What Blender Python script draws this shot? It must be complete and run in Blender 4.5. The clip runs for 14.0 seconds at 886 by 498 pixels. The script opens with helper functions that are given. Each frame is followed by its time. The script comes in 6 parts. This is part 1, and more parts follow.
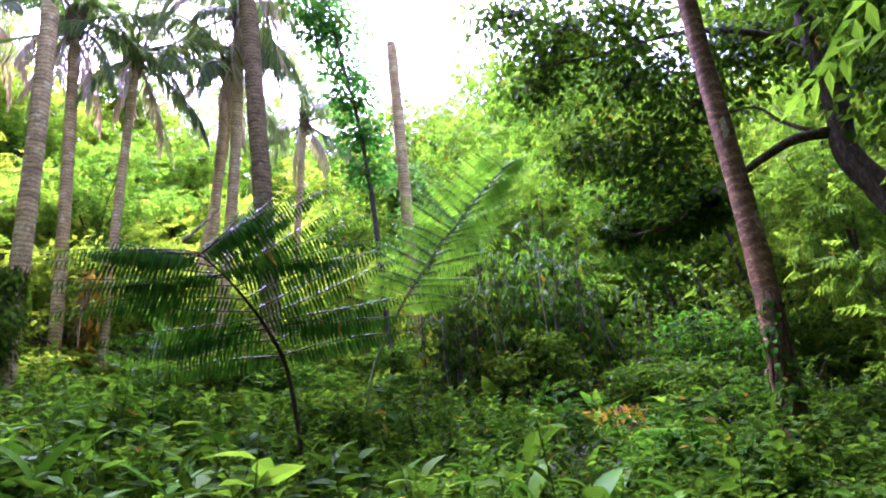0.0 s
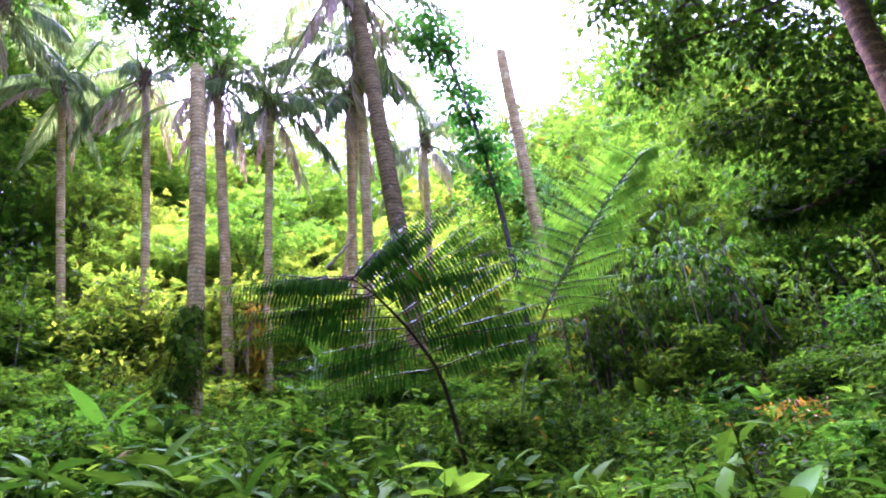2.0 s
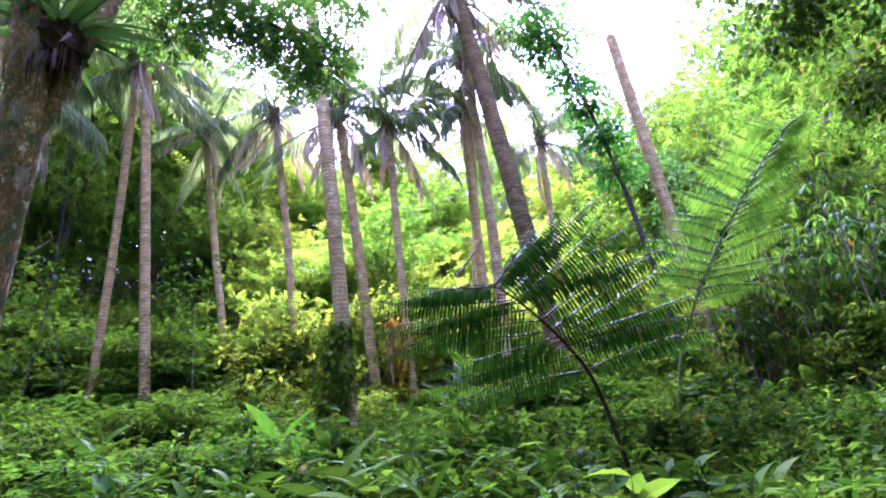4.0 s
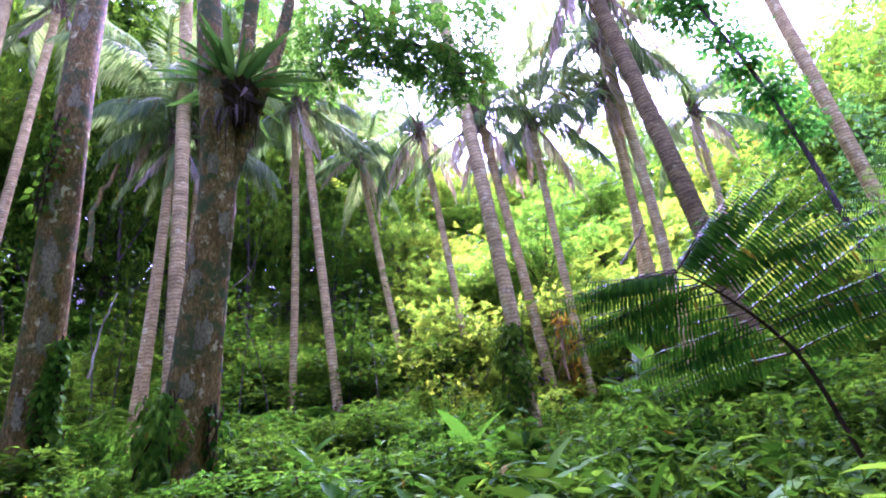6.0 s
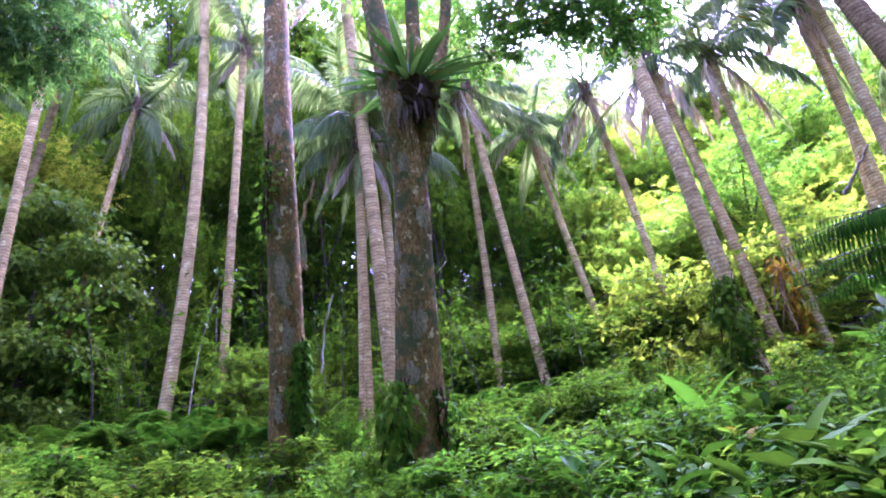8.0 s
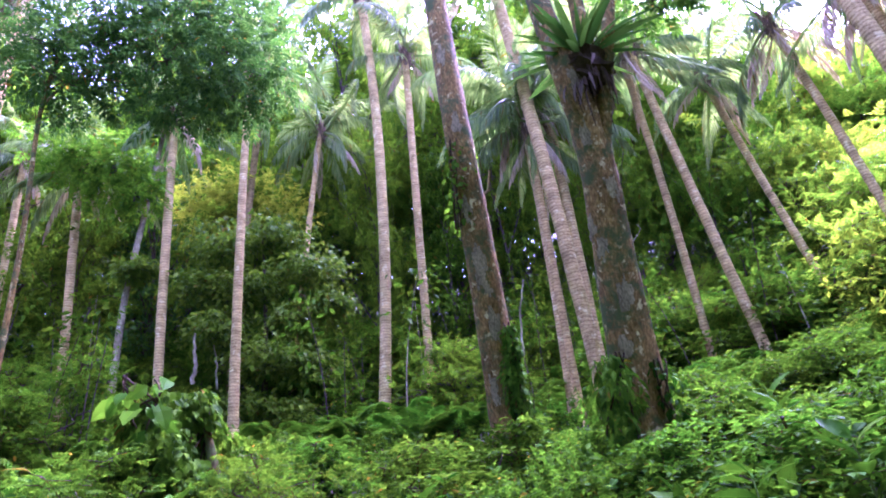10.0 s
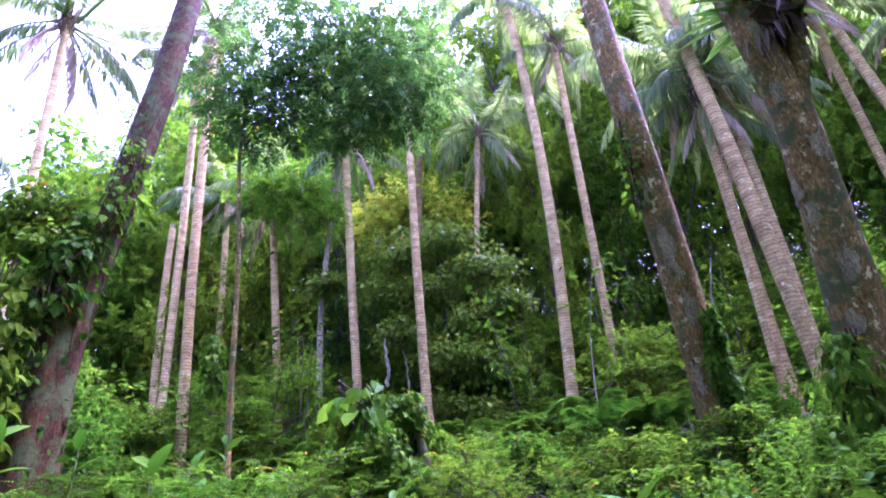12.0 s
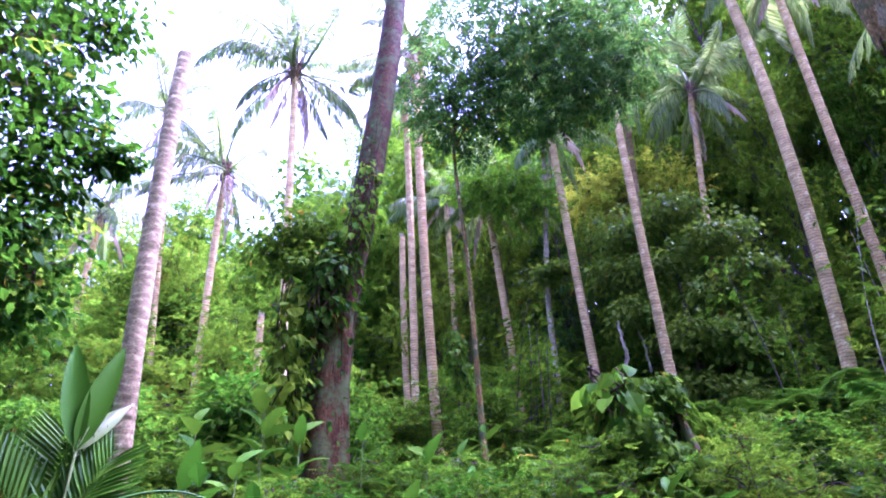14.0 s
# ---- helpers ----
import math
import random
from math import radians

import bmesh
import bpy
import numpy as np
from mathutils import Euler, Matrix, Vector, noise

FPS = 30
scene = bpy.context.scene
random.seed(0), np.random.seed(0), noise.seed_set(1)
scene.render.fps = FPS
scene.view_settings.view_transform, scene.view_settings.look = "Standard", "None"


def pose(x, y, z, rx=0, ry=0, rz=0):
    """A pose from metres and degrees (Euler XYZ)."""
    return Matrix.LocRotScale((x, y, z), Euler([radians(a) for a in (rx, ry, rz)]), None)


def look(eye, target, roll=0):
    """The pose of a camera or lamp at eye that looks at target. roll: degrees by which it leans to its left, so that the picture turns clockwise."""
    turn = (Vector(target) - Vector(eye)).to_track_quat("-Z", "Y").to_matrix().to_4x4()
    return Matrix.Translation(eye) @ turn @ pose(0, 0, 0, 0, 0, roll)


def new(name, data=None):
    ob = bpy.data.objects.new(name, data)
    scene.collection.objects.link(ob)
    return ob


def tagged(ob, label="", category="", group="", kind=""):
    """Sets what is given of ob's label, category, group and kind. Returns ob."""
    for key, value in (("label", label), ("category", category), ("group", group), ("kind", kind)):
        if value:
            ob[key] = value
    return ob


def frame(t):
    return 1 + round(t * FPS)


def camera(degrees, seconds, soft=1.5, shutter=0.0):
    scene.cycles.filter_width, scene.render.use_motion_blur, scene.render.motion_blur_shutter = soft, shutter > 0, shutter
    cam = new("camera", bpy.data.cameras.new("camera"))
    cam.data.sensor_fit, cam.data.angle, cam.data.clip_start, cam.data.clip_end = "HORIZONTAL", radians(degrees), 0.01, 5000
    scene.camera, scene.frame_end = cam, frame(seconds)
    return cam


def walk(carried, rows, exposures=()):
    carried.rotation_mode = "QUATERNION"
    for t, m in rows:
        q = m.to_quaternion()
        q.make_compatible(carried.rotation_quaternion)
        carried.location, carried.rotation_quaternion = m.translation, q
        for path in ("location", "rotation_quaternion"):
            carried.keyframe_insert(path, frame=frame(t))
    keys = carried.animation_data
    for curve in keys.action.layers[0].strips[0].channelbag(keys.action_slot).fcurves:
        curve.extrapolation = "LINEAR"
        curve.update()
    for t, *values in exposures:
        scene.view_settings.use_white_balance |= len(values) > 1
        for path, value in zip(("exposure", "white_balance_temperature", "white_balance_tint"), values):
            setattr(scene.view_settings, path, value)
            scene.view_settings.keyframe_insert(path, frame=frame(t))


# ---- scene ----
cam = camera(71.44, 14.0, soft=1.9)
PATH = [
    (0.0, 0.000, 0.000, 1.500, 110.47, 5.24, 7.39),
    (0.5, -0.043, -0.016, 1.491, 111.24, 5.83, 11.08),
    (1.0, -0.084, -0.026, 1.487, 111.76, 6.15, 14.33),
    (1.5, -0.117, -0.031, 1.493, 112.17, 6.42, 17.42),
    (2.0, -0.149, -0.051, 1.508, 112.54, 6.62, 20.52),
    (2.5, -0.182, -0.080, 1.524, 112.91, 6.66, 23.25),
    (3.0, -0.221, -0.115, 1.537, 113.30, 6.91, 26.55),
    (5.5, -0.411, -0.286, 1.596, 115.62, 7.56, 43.94),
    (6.0, -0.449, -0.321, 1.614, 116.04, 7.66, 48.60),
    (6.5, -0.482, -0.355, 1.640, 116.24, 7.69, 53.02),
    (7.0, -0.517, -0.394, 1.653, 116.37, 7.75, 57.24),
    (7.5, -0.557, -0.442, 1.658, 116.32, 7.93, 61.87),
    (8.0, -0.596, -0.496, 1.666, 116.20, 8.03, 67.11),
    (10.5, -0.605, -0.829, 1.619, 117.75, 7.31, 89.18),
    (11.0, -0.608, -0.887, 1.622, 118.13, 6.90, 93.27),
    (11.5, -0.615, -0.933, 1.637, 118.52, 6.36, 97.35),
    (12.0, -0.616, -0.981, 1.655, 118.83, 5.83, 101.34),
    (12.5, -0.604, -1.030, 1.670, 119.14, 5.11, 105.61),
    (13.0, -0.591, -1.084, 1.681, 119.38, 4.37, 110.48),
    (13.5, -0.577, -1.136, 1.685, 119.38, 3.53, 116.66),
    (14.0, -0.569, -1.183, 1.690, 119.22, 2.88, 122.18),
]
walk(cam, [(t, pose(x, y, z, rx, ry, rz)) for t, x, y, z, rx, ry, rz in PATH],
     exposures=[(0.0, 3.4, 4960, 83), (3.0, 3.54, 4810, 90), (5.5, 3.62, 4760, 94), (7.0, 3.77, 4730, 96), (11.0, 3.93, 4760, 95), (14.0, 3.6, 4660, 97)])

# ---- light ----
SUN_AZ, SUN_EL = 40.0, 63.0      # degrees: turned left of +y, above the horizon
world = bpy.data.worlds.new("sky")
scene.world = world
world.use_nodes = True
wn = world.node_tree
sky = wn.nodes.new("ShaderNodeTexSky")
sky.sky_type = "NISHITA"
sky.sun_disc = False
sky.sun_elevation = radians(SUN_EL)
sky.sun_rotation = radians(-SUN_AZ)
sky.air_density, sky.dust_density, sky.ozone_density = 1.0, 6.0, 0.5
wn.nodes["Background"].inputs["Strength"].default_value = 0.15
haze = wn.nodes.new("ShaderNodeHueSaturation")
haze.inputs["Saturation"].default_value = 0.75
wn.links.new(sky.outputs["Color"], haze.inputs["Color"])
wn.links.new(haze.outputs["Color"], wn.nodes["Background"].inputs["Color"])
sun = new("sun", bpy.data.lights.new("sun", "SUN"))
sun.data.energy, sun.data.angle, sun.data.color = 1.9, radians(20.0), (1.0, 0.95, 0.86)
sa, se = radians(SUN_AZ), radians(SUN_EL)
sun.matrix_world = look((0, 0, 30), (math.sin(sa) * math.cos(se), -math.cos(sa) * math.cos(se), 30 - math.sin(se)))

# ---- materials ----
rng = np.random.default_rng(7)


def nodes_of(name):
    m = bpy.data.materials.new(name)
    m.use_nodes = True
    nt = m.node_tree
    return m, nt, nt.nodes["Principled BSDF"]


def node(nt, kind, **values):
    n = nt.nodes.new(kind)
    for key, v in values.items():
        n.inputs[key.replace("_", " ")].default_value = v
    return n


def ramp(nt, fac, stops):
    r = nt.nodes.new("ShaderNodeValToRGB")
    e = r.color_ramp.elements
    while len(e) < len(stops):
        e.new(0.5)
    for k, (p, c) in enumerate(stops):
        e[k].position, e[k].color = p, (*c, 1)
    nt.links.new(fac, r.inputs["Fac"])
    return r.outputs["Color"]


def mixed(nt, fac, a, b, mode="MIX"):
    m = nt.nodes.new("ShaderNodeMix")
    m.data_type, m.blend_type = "RGBA", mode
    for sock, v in ((m.inputs[0], fac), (m.inputs[6], a), (m.inputs[7], b)):
        if isinstance(v, (int, float, tuple)):
            sock.default_value = v if not isinstance(v, tuple) or len(v) == 4 else (*v, 1)
        else:
            nt.links.new(v, sock)
    return m.outputs[2]


def leaf_material(name, dark, light, old=(0.16, 0.13, 0.03), glow=0.35, rough=0.42, old_part=0.006, gloss=0.02):
    """Foliage: each leaf its own tone, some old ones, light passing through."""
    m, nt, bsdf = nodes_of(name)
    geo = nt.nodes.new("ShaderNodeNewGeometry")
    info = nt.nodes.new("ShaderNodeObjectInfo")
    tex = nt.nodes.new("ShaderNodeTexCoord")
    big = node(nt, "ShaderNodeTexNoise", Scale=0.9, Detail=2.0)
    nt.links.new(tex.outputs["Object"], big.inputs["Vector"])
    leaf = ramp(nt, geo.outputs["Random Per Island"],
                [(0.0, old), (old_part, old), (old_part + 0.01, dark), (0.55, [(a + b) / 2 for a, b in zip(dark, light)]), (1.0, light)])
    tone = mixed(nt, big.outputs["Fac"], tuple(0.62 * c for c in (1, 1, 1)), (1.3, 1.25, 1.1))
    col = mixed(nt, 1.0, leaf, tone, "MULTIPLY")
    hue = node(nt, "ShaderNodeHueSaturation", Saturation=1.18)
    shift = node(nt, "ShaderNodeMapRange")
    shift.inputs["To Min"].default_value, shift.inputs["To Max"].default_value = 0.489, 0.517
    nt.links.new(info.outputs["Random"], shift.inputs["Value"])
    nt.links.new(shift.outputs["Result"], hue.inputs["Hue"])
    nt.links.new(col, hue.inputs["Color"])
    col = hue.outputs["Color"]
    nt.links.new(col, bsdf.inputs["Base Color"])
    bsdf.inputs["Roughness"].default_value = rough
    bsdf.inputs["Specular IOR Level"].default_value = gloss
    thin = nt.nodes.new("ShaderNodeBsdfTranslucent")
    warm = mixed(nt, 1.0, col, (1.45, 1.45, 0.85), "MULTIPLY")
    nt.links.new(warm, thin.inputs["Color"])
    mix = nt.nodes.new("ShaderNodeMixShader")
    mix.inputs[0].default_value = glow
    nt.links.new(bsdf.outputs[0], mix.inputs[1])
    nt.links.new(thin.outputs[0], mix.inputs[2])
    nt.links.new(mix.outputs[0], nt.nodes["Material Output"].inputs["Surface"])
    return m


def bark_material(name, tones, lichen=(0.45, 0.46, 0.42), lichen_part=0.62, bands=0.0, moss=0.0, bump=0.5, scale=6.0, scars=False):
    """Bark: streaks, blotches of lichen, ring scars where bands > 0, moss where moss > 0."""
    m, nt, bsdf = nodes_of(name)
    tex = nt.nodes.new("ShaderNodeTexCoord")
    info = nt.nodes.new("ShaderNodeObjectInfo")
    off = nt.nodes.new("ShaderNodeVectorMath")
    off.operation = "ADD"
    far = nt.nodes.new("ShaderNodeVectorMath")
    far.operation = "SCALE"
    comb = nt.nodes.new("ShaderNodeCombineXYZ")
    for k in range(3):
        nt.links.new(info.outputs["Random"], comb.inputs[k])
    nt.links.new(comb.outputs[0], far.inputs[0])
    far.inputs["Scale"].default_value = 37.0
    nt.links.new(tex.outputs["Object"], off.inputs[0])
    nt.links.new(far.outputs[0], off.inputs[1])
    flat = nt.nodes.new("ShaderNodeMapping")
    flat.inputs["Scale"].default_value = (1, 1, 0.35) if not bands else (1, 1, 2.2)
    nt.links.new(off.outputs[0], flat.inputs["Vector"])
    fine = node(nt, "ShaderNodeTexNoise", Scale=scale * 4, Detail=6.0, Roughness=0.65)
    broad = node(nt, "ShaderNodeTexNoise", Scale=scale * 0.5, Detail=4.0)
    spots = node(nt, "ShaderNodeTexNoise", Scale=scale * 0.8, Detail=5.0, Roughness=0.7)
    for n in (fine, broad):
        nt.links.new(flat.outputs[0], n.inputs["Vector"])
    nt.links.new(off.outputs[0], spots.inputs["Vector"])
    col = ramp(nt, fine.outputs["Fac"], [(0.3, tones[0]), (0.5, tones[1]), (0.72, tones[2])])
    col = mixed(nt, 1.0, col, ramp(nt, broad.outputs["Fac"], [(0.3, (0.6, 0.58, 0.55)), (0.7, (1.25, 1.2, 1.15))]), "MULTIPLY")
    where = ramp(nt, spots.outputs["Fac"], [(lichen_part - 0.03, (0, 0, 0)), (lichen_part + 0.03, (1, 1, 1))])
    col = mixed(nt, where, col, (*lichen, 1))
    if bands:
        ring = nt.nodes.new("ShaderNodeTexWave")
        ring.wave_type, ring.bands_direction = "BANDS", "Z"
        for key, val in (("Scale", 3.6 * bands), ("Distortion", 3.5), ("Detail", 3.0), ("Detail Scale", 1.5)):
            ring.inputs[key].default_value = val
        nt.links.new(tex.outputs["Object"], ring.inputs["Vector"])
        rings = ring.outputs["Fac"]
        if scars:
            ring.inputs["Distortion"].default_value = 7.0
            rings = mixed(nt, 1.0, rings, ramp(nt, spots.outputs["Fac"], [(0.4, (0.7, 0.7, 0.7)), (0.58, (1, 1, 1))]), "MULTIPLY")
        col = mixed(nt, 1.0, col, ramp(nt, rings, [(0.0, (0.85, 0.83, 0.8)), (0.7, (1, 1, 1)), (0.9, (1.6, 1.57, 1.5))] if scars else
                    [(0.0, (0.7, 0.66, 0.6)), (0.3, (0.98, 0.97, 0.95)), (0.9, (1.14, 1.12, 1.09))]), "MULTIPLY")
        if not scars:
            col = mixed(nt, 1.0, col, ramp(nt, info.outputs["Random"], [(0.0, (0.98, 0.9, 0.8)), (0.5, (1.0, 0.96, 0.9)), (1.0, (1.1, 1.08, 1.03))]), "MULTIPLY")
    if moss:
        green = node(nt, "ShaderNodeTexNoise", Scale=scale * 0.35, Detail=6.0, Roughness=0.75)
        nt.links.new(off.outputs[0], green.inputs["Vector"])
        col = mixed(nt, ramp(nt, green.outputs["Fac"], [(0.66 - moss, (0, 0, 0)), (0.78 - moss, (1, 1, 1))]), col, (0.05, 0.075, 0.015, 1))
    nt.links.new(col, bsdf.inputs["Base Color"])
    bsdf.inputs["Roughness"].default_value = 0.9
    bsdf.inputs["Specular IOR Level"].default_value = 0.1
    b = node(nt, "ShaderNodeBump", Strength=bump, Distance=0.03)
    nt.links.new(fine.outputs["Fac"], b.inputs["Height"])
    nt.links.new(b.outputs[0], bsdf.inputs["Normal"])
    return m


LEAF_DARK = leaf_material("dark_leaf", (0.03, 0.08, 0.01), (0.09, 0.175, 0.024), glow=0.42, rough=0.55)
LEAF_MID = leaf_material("green_leaf", (0.055, 0.13, 0.014), (0.15, 0.265, 0.034), glow=0.46, rough=0.5)
LEAF_CANOPY = leaf_material("canopy_leaf", (0.035, 0.115, 0.024), (0.1, 0.235, 0.046), glow=0.6, rough=0.5)
LICHEN = bark_material("lichen_patch", ((0.078, 0.075, 0.022), (0.176, 0.169, 0.062), (0.303, 0.288, 0.115)), lichen_part=0.7, scale=14)
# Yellow-green leaf lightened: the hillside's sunlight is put into its colour.
LEAF_SUNLIT = leaf_material("sunlit_yellow_green_leaf", (0.105, 0.205, 0.007), (0.235, 0.355, 0.02), glow=0.6, rough=0.5)
LEAF_BLUE = leaf_material("blue_green_leaf", (0.03, 0.09, 0.026), (0.085, 0.185, 0.05), glow=0.45, rough=0.5)
LEAF_GLOSSY = leaf_material("glossy_leaf", (0.06, 0.13, 0.024), (0.165, 0.27, 0.05), glow=0.42, rough=0.4, gloss=0.08)
LEAF_YELLOW = leaf_material("yellowing_leaf", (0.26, 0.32, 0.04), (0.45, 0.5, 0.1), glow=0.55, rough=0.5)
LEAF_UNDER = leaf_material("undergrowth_leaf", (0.022, 0.08, 0.001), (0.075, 0.19, 0.004), glow=0.5, rough=0.5, gloss=0.02)
# Darker copy of the undergrowth leaf, with shade put into its colour.
LEAF_UNDER_SHADED = leaf_material("undergrowth_leaf_shaded", (0.011, 0.04, 0.002), (0.038, 0.1, 0.006), glow=0.4, rough=0.65, gloss=0.02, old_part=0.003)
# Blade colour darkened to stand for the shadow over the young palm.
BLADE_SHADED = leaf_material("shaded_palm_blade", (0.016, 0.062, 0.003), (0.042, 0.125, 0.006), glow=0.25, rough=0.45, gloss=0.05, old_part=0.001)
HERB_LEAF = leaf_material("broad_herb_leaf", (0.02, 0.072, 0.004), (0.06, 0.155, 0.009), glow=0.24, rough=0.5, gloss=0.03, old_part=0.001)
FERN_DARK = leaf_material("fern_leaf", (0.016, 0.07, 0.002), (0.046, 0.15, 0.006), glow=0.45, rough=0.35, old_part=0.003, gloss=0.07)
FERN_LIGHT = leaf_material("young_fern_leaf", (0.14, 0.33, 0.012), (0.24, 0.45, 0.03), glow=0.6, rough=0.55, old_part=0.005, gloss=0.03)
FERN_GREEN = leaf_material("green_fern_leaf", (0.032, 0.09, 0.01), (0.072, 0.155, 0.02), glow=0.45, rough=0.55, old_part=0.005)
FERN_BLUE = leaf_material("shade_fern_leaf", (0.045, 0.125, 0.018), (0.1, 0.22, 0.036), glow=0.45, rough=0.5)
LEAF_FRESH = leaf_material("fresh_leaf", (0.03, 0.09, 0.002), (0.078, 0.172, 0.005), glow=0.5, rough=0.5)
# Olive leaf darkened: shade on crowns and shrubs is put into its colour.
LEAF_SHADE = leaf_material("olive_leaf_with_shade", (0.013, 0.046, 0.003), (0.044, 0.115, 0.006), glow=0.5, rough=0.5)
LEAF_GREEN = leaf_material("fresh_green_leaf", (0.05, 0.125, 0.012), (0.145, 0.265, 0.028), glow=0.55, rough=0.5)
LEAF_SHRUB = leaf_material("shrub_leaf", (0.03, 0.09, 0.007), (0.1, 0.205, 0.018), glow=0.46, rough=0.5)
WITHERED = leaf_material("withered_leaf", (0.09, 0.07, 0.05), (0.24, 0.2, 0.16), glow=0.2, rough=0.8)
LITTER_LEAF = leaf_material("fallen_leaf", (0.04, 0.025, 0.01), (0.13, 0.085, 0.035), glow=0.1, rough=0.8)
STRAP_LEAF = leaf_material("strap_leaf", (0.024, 0.066, 0.016), (0.062, 0.125, 0.032), glow=0.35, rough=0.45, old_part=0.005, gloss=0.07)
# Leaflets lightened: sky glare round the crowns is put into this colour.
PALM_LEAF = leaf_material("palm_leaflet", (0.1, 0.165, 0.062), (0.235, 0.33, 0.135), glow=0.58, rough=0.38, gloss=0.2)
PALM_DRY = leaf_material("dry_palm_leaflet", (0.3, 0.25, 0.18), (0.5, 0.44, 0.35), glow=0.3, rough=0.7)
PALM_FIBRE = bark_material("palm_fibre", ((0.06, 0.042, 0.02), (0.15, 0.11, 0.055), (0.3, 0.23, 0.12)), lichen_part=0.9, bump=0.3, scale=14)
STALK_GREEN = bark_material("green_stalk", ((0.05, 0.1, 0.02), (0.09, 0.15, 0.03), (0.12, 0.18, 0.05)), lichen_part=0.95, bump=0.1, scale=20)
STALK_BROWN = bark_material("brown_stalk", ((0.018, 0.013, 0.004), (0.04, 0.028, 0.01), (0.075, 0.055, 0.022)), lichen_part=0.95, bump=0.3, scale=20)
PALM_BARK = bark_material("palm_bark", ((0.210, 0.152, 0.047), (0.430, 0.349, 0.122), (0.600, 0.517, 0.198)), lichen=(0.580, 0.535, 0.227), lichen_part=0.6, bands=1.0)
PALM_BARK_GREY = bark_material("grey_palm_bark", ((0.160, 0.134, 0.053), (0.330, 0.291, 0.122), (0.480, 0.424, 0.187)), lichen=(0.460, 0.424, 0.192), lichen_part=0.6, bands=0.5, scars=True)
PALM_BARK_DARK = bark_material("dark_palm_bark", ((0.080, 0.061, 0.019), (0.190, 0.152, 0.053), (0.330, 0.276, 0.105)), lichen=(0.340, 0.323, 0.134), lichen_part=0.66, bands=1.0)
TREE_BARK = bark_material("lichen_bark", ((0.050, 0.034, 0.005), (0.152, 0.106, 0.019), (0.300, 0.221, 0.047)), lichen=(0.425, 0.391, 0.120), lichen_part=0.61, moss=0.18, scale=9)
SCAR_BARK = bark_material("scarred_bark", ((0.034, 0.022, 0.005), (0.092, 0.061, 0.018), (0.174, 0.124, 0.041)), lichen=(0.250, 0.203, 0.093), lichen_part=0.66, bands=0.7, scale=8, moss=0.03, scars=True)
RED_BARK = bark_material("reddish_bark", ((0.019, 0.010, 0.002), (0.050, 0.027, 0.006), (0.095, 0.053, 0.013)), lichen=(0.112, 0.077, 0.013), lichen_part=0.63, moss=0.19, scale=10)
DARK_BARK = bark_material("dark_bark", ((0.025, 0.02, 0.014), (0.06, 0.048, 0.03), (0.11, 0.09, 0.058)), lichen=(0.2, 0.21, 0.16), lichen_part=0.68, moss=0.05)
PALE_BARK = bark_material("pale_bark", ((0.112, 0.108, 0.051), (0.224, 0.211, 0.105), (0.357, 0.338, 0.179)), lichen=(0.367, 0.372, 0.218), lichen_part=0.6)


def soil_material():
    m, nt, bsdf = nodes_of("leaf_litter")
    tex = nt.nodes.new("ShaderNodeTexCoord")
    a = node(nt, "ShaderNodeTexNoise", Scale=0.8, Detail=5.0)
    b = node(nt, "ShaderNodeTexVoronoi", Scale=17.0)
    c = node(nt, "ShaderNodeTexNoise", Scale=38.0, Detail=8.0, Roughness=0.7)
    warp = nt.nodes.new("ShaderNodeVectorMath")
    warp.operation = "ADD"
    nt.links.new(tex.outputs["Object"], warp.inputs[0])
    nt.links.new(a.outputs["Color"], warp.inputs[1])
    for n in (a, c):
        nt.links.new(tex.outputs["Object"], n.inputs["Vector"])
    nt.links.new(warp.outputs[0], b.inputs["Vector"])
    col = ramp(nt, a.outputs["Fac"], [(0.3, (0.02, 0.014, 0.004)), (0.55, (0.03, 0.024, 0.006)), (0.75, (0.05, 0.034, 0.01))])
    col = mixed(nt, 1.0, col, ramp(nt, b.outputs["Color"], [(0.1, (0.45, 0.45, 0.4)), (0.5, (1.0, 1.0, 0.9)), (0.9, (2.0, 1.6, 1.1))]), "MULTIPLY")
    col = mixed(nt, 1.0, col, ramp(nt, c.outputs["Fac"], [(0.3, (0.4, 0.4, 0.4)), (0.7, (1.5, 1.45, 1.3))]), "MULTIPLY")
    nt.links.new(col, bsdf.inputs["Base Color"])
    bsdf.inputs["Roughness"].default_value = 0.9
    bp = node(nt, "ShaderNodeBump", Strength=0.6, Distance=0.03)
    nt.links.new(c.outputs["Fac"], bp.inputs["Height"])
    nt.links.new(bp.outputs[0], bsdf.inputs["Normal"])
    return m


SOIL = soil_material()

# ---- mesh tools ----


class Buf:
    """Collects triangles and turns them into one mesh."""

    def __init__(self):
        self.v, self.f, self.n = [], [], 0

    def add(self, v, f):
        v = np.asarray(v, float).reshape(-1, 3)
        self.v.append(v)
        self.f.append(np.asarray(f, int).reshape(-1, 3) + self.n)
        self.n += len(v)

    def mesh(self, name, mat, smooth=False):
        v, f = np.concatenate(self.v), np.concatenate(self.f)
        me = bpy.data.meshes.new(name)
        me.vertices.add(len(v))
        me.vertices.foreach_set("co", v.astype(np.float32).ravel())
        me.loops.add(f.size)
        me.loops.foreach_set("vertex_index", f.astype(np.int32).ravel())
        me.polygons.add(len(f))
        me.polygons.foreach_set("loop_start", np.arange(0, f.size, 3, dtype=np.int32))
        me.polygons.foreach_set("use_smooth", np.full(len(f), smooth))
        me.update(calc_edges=True)
        me.materials.append(mat)
        return me


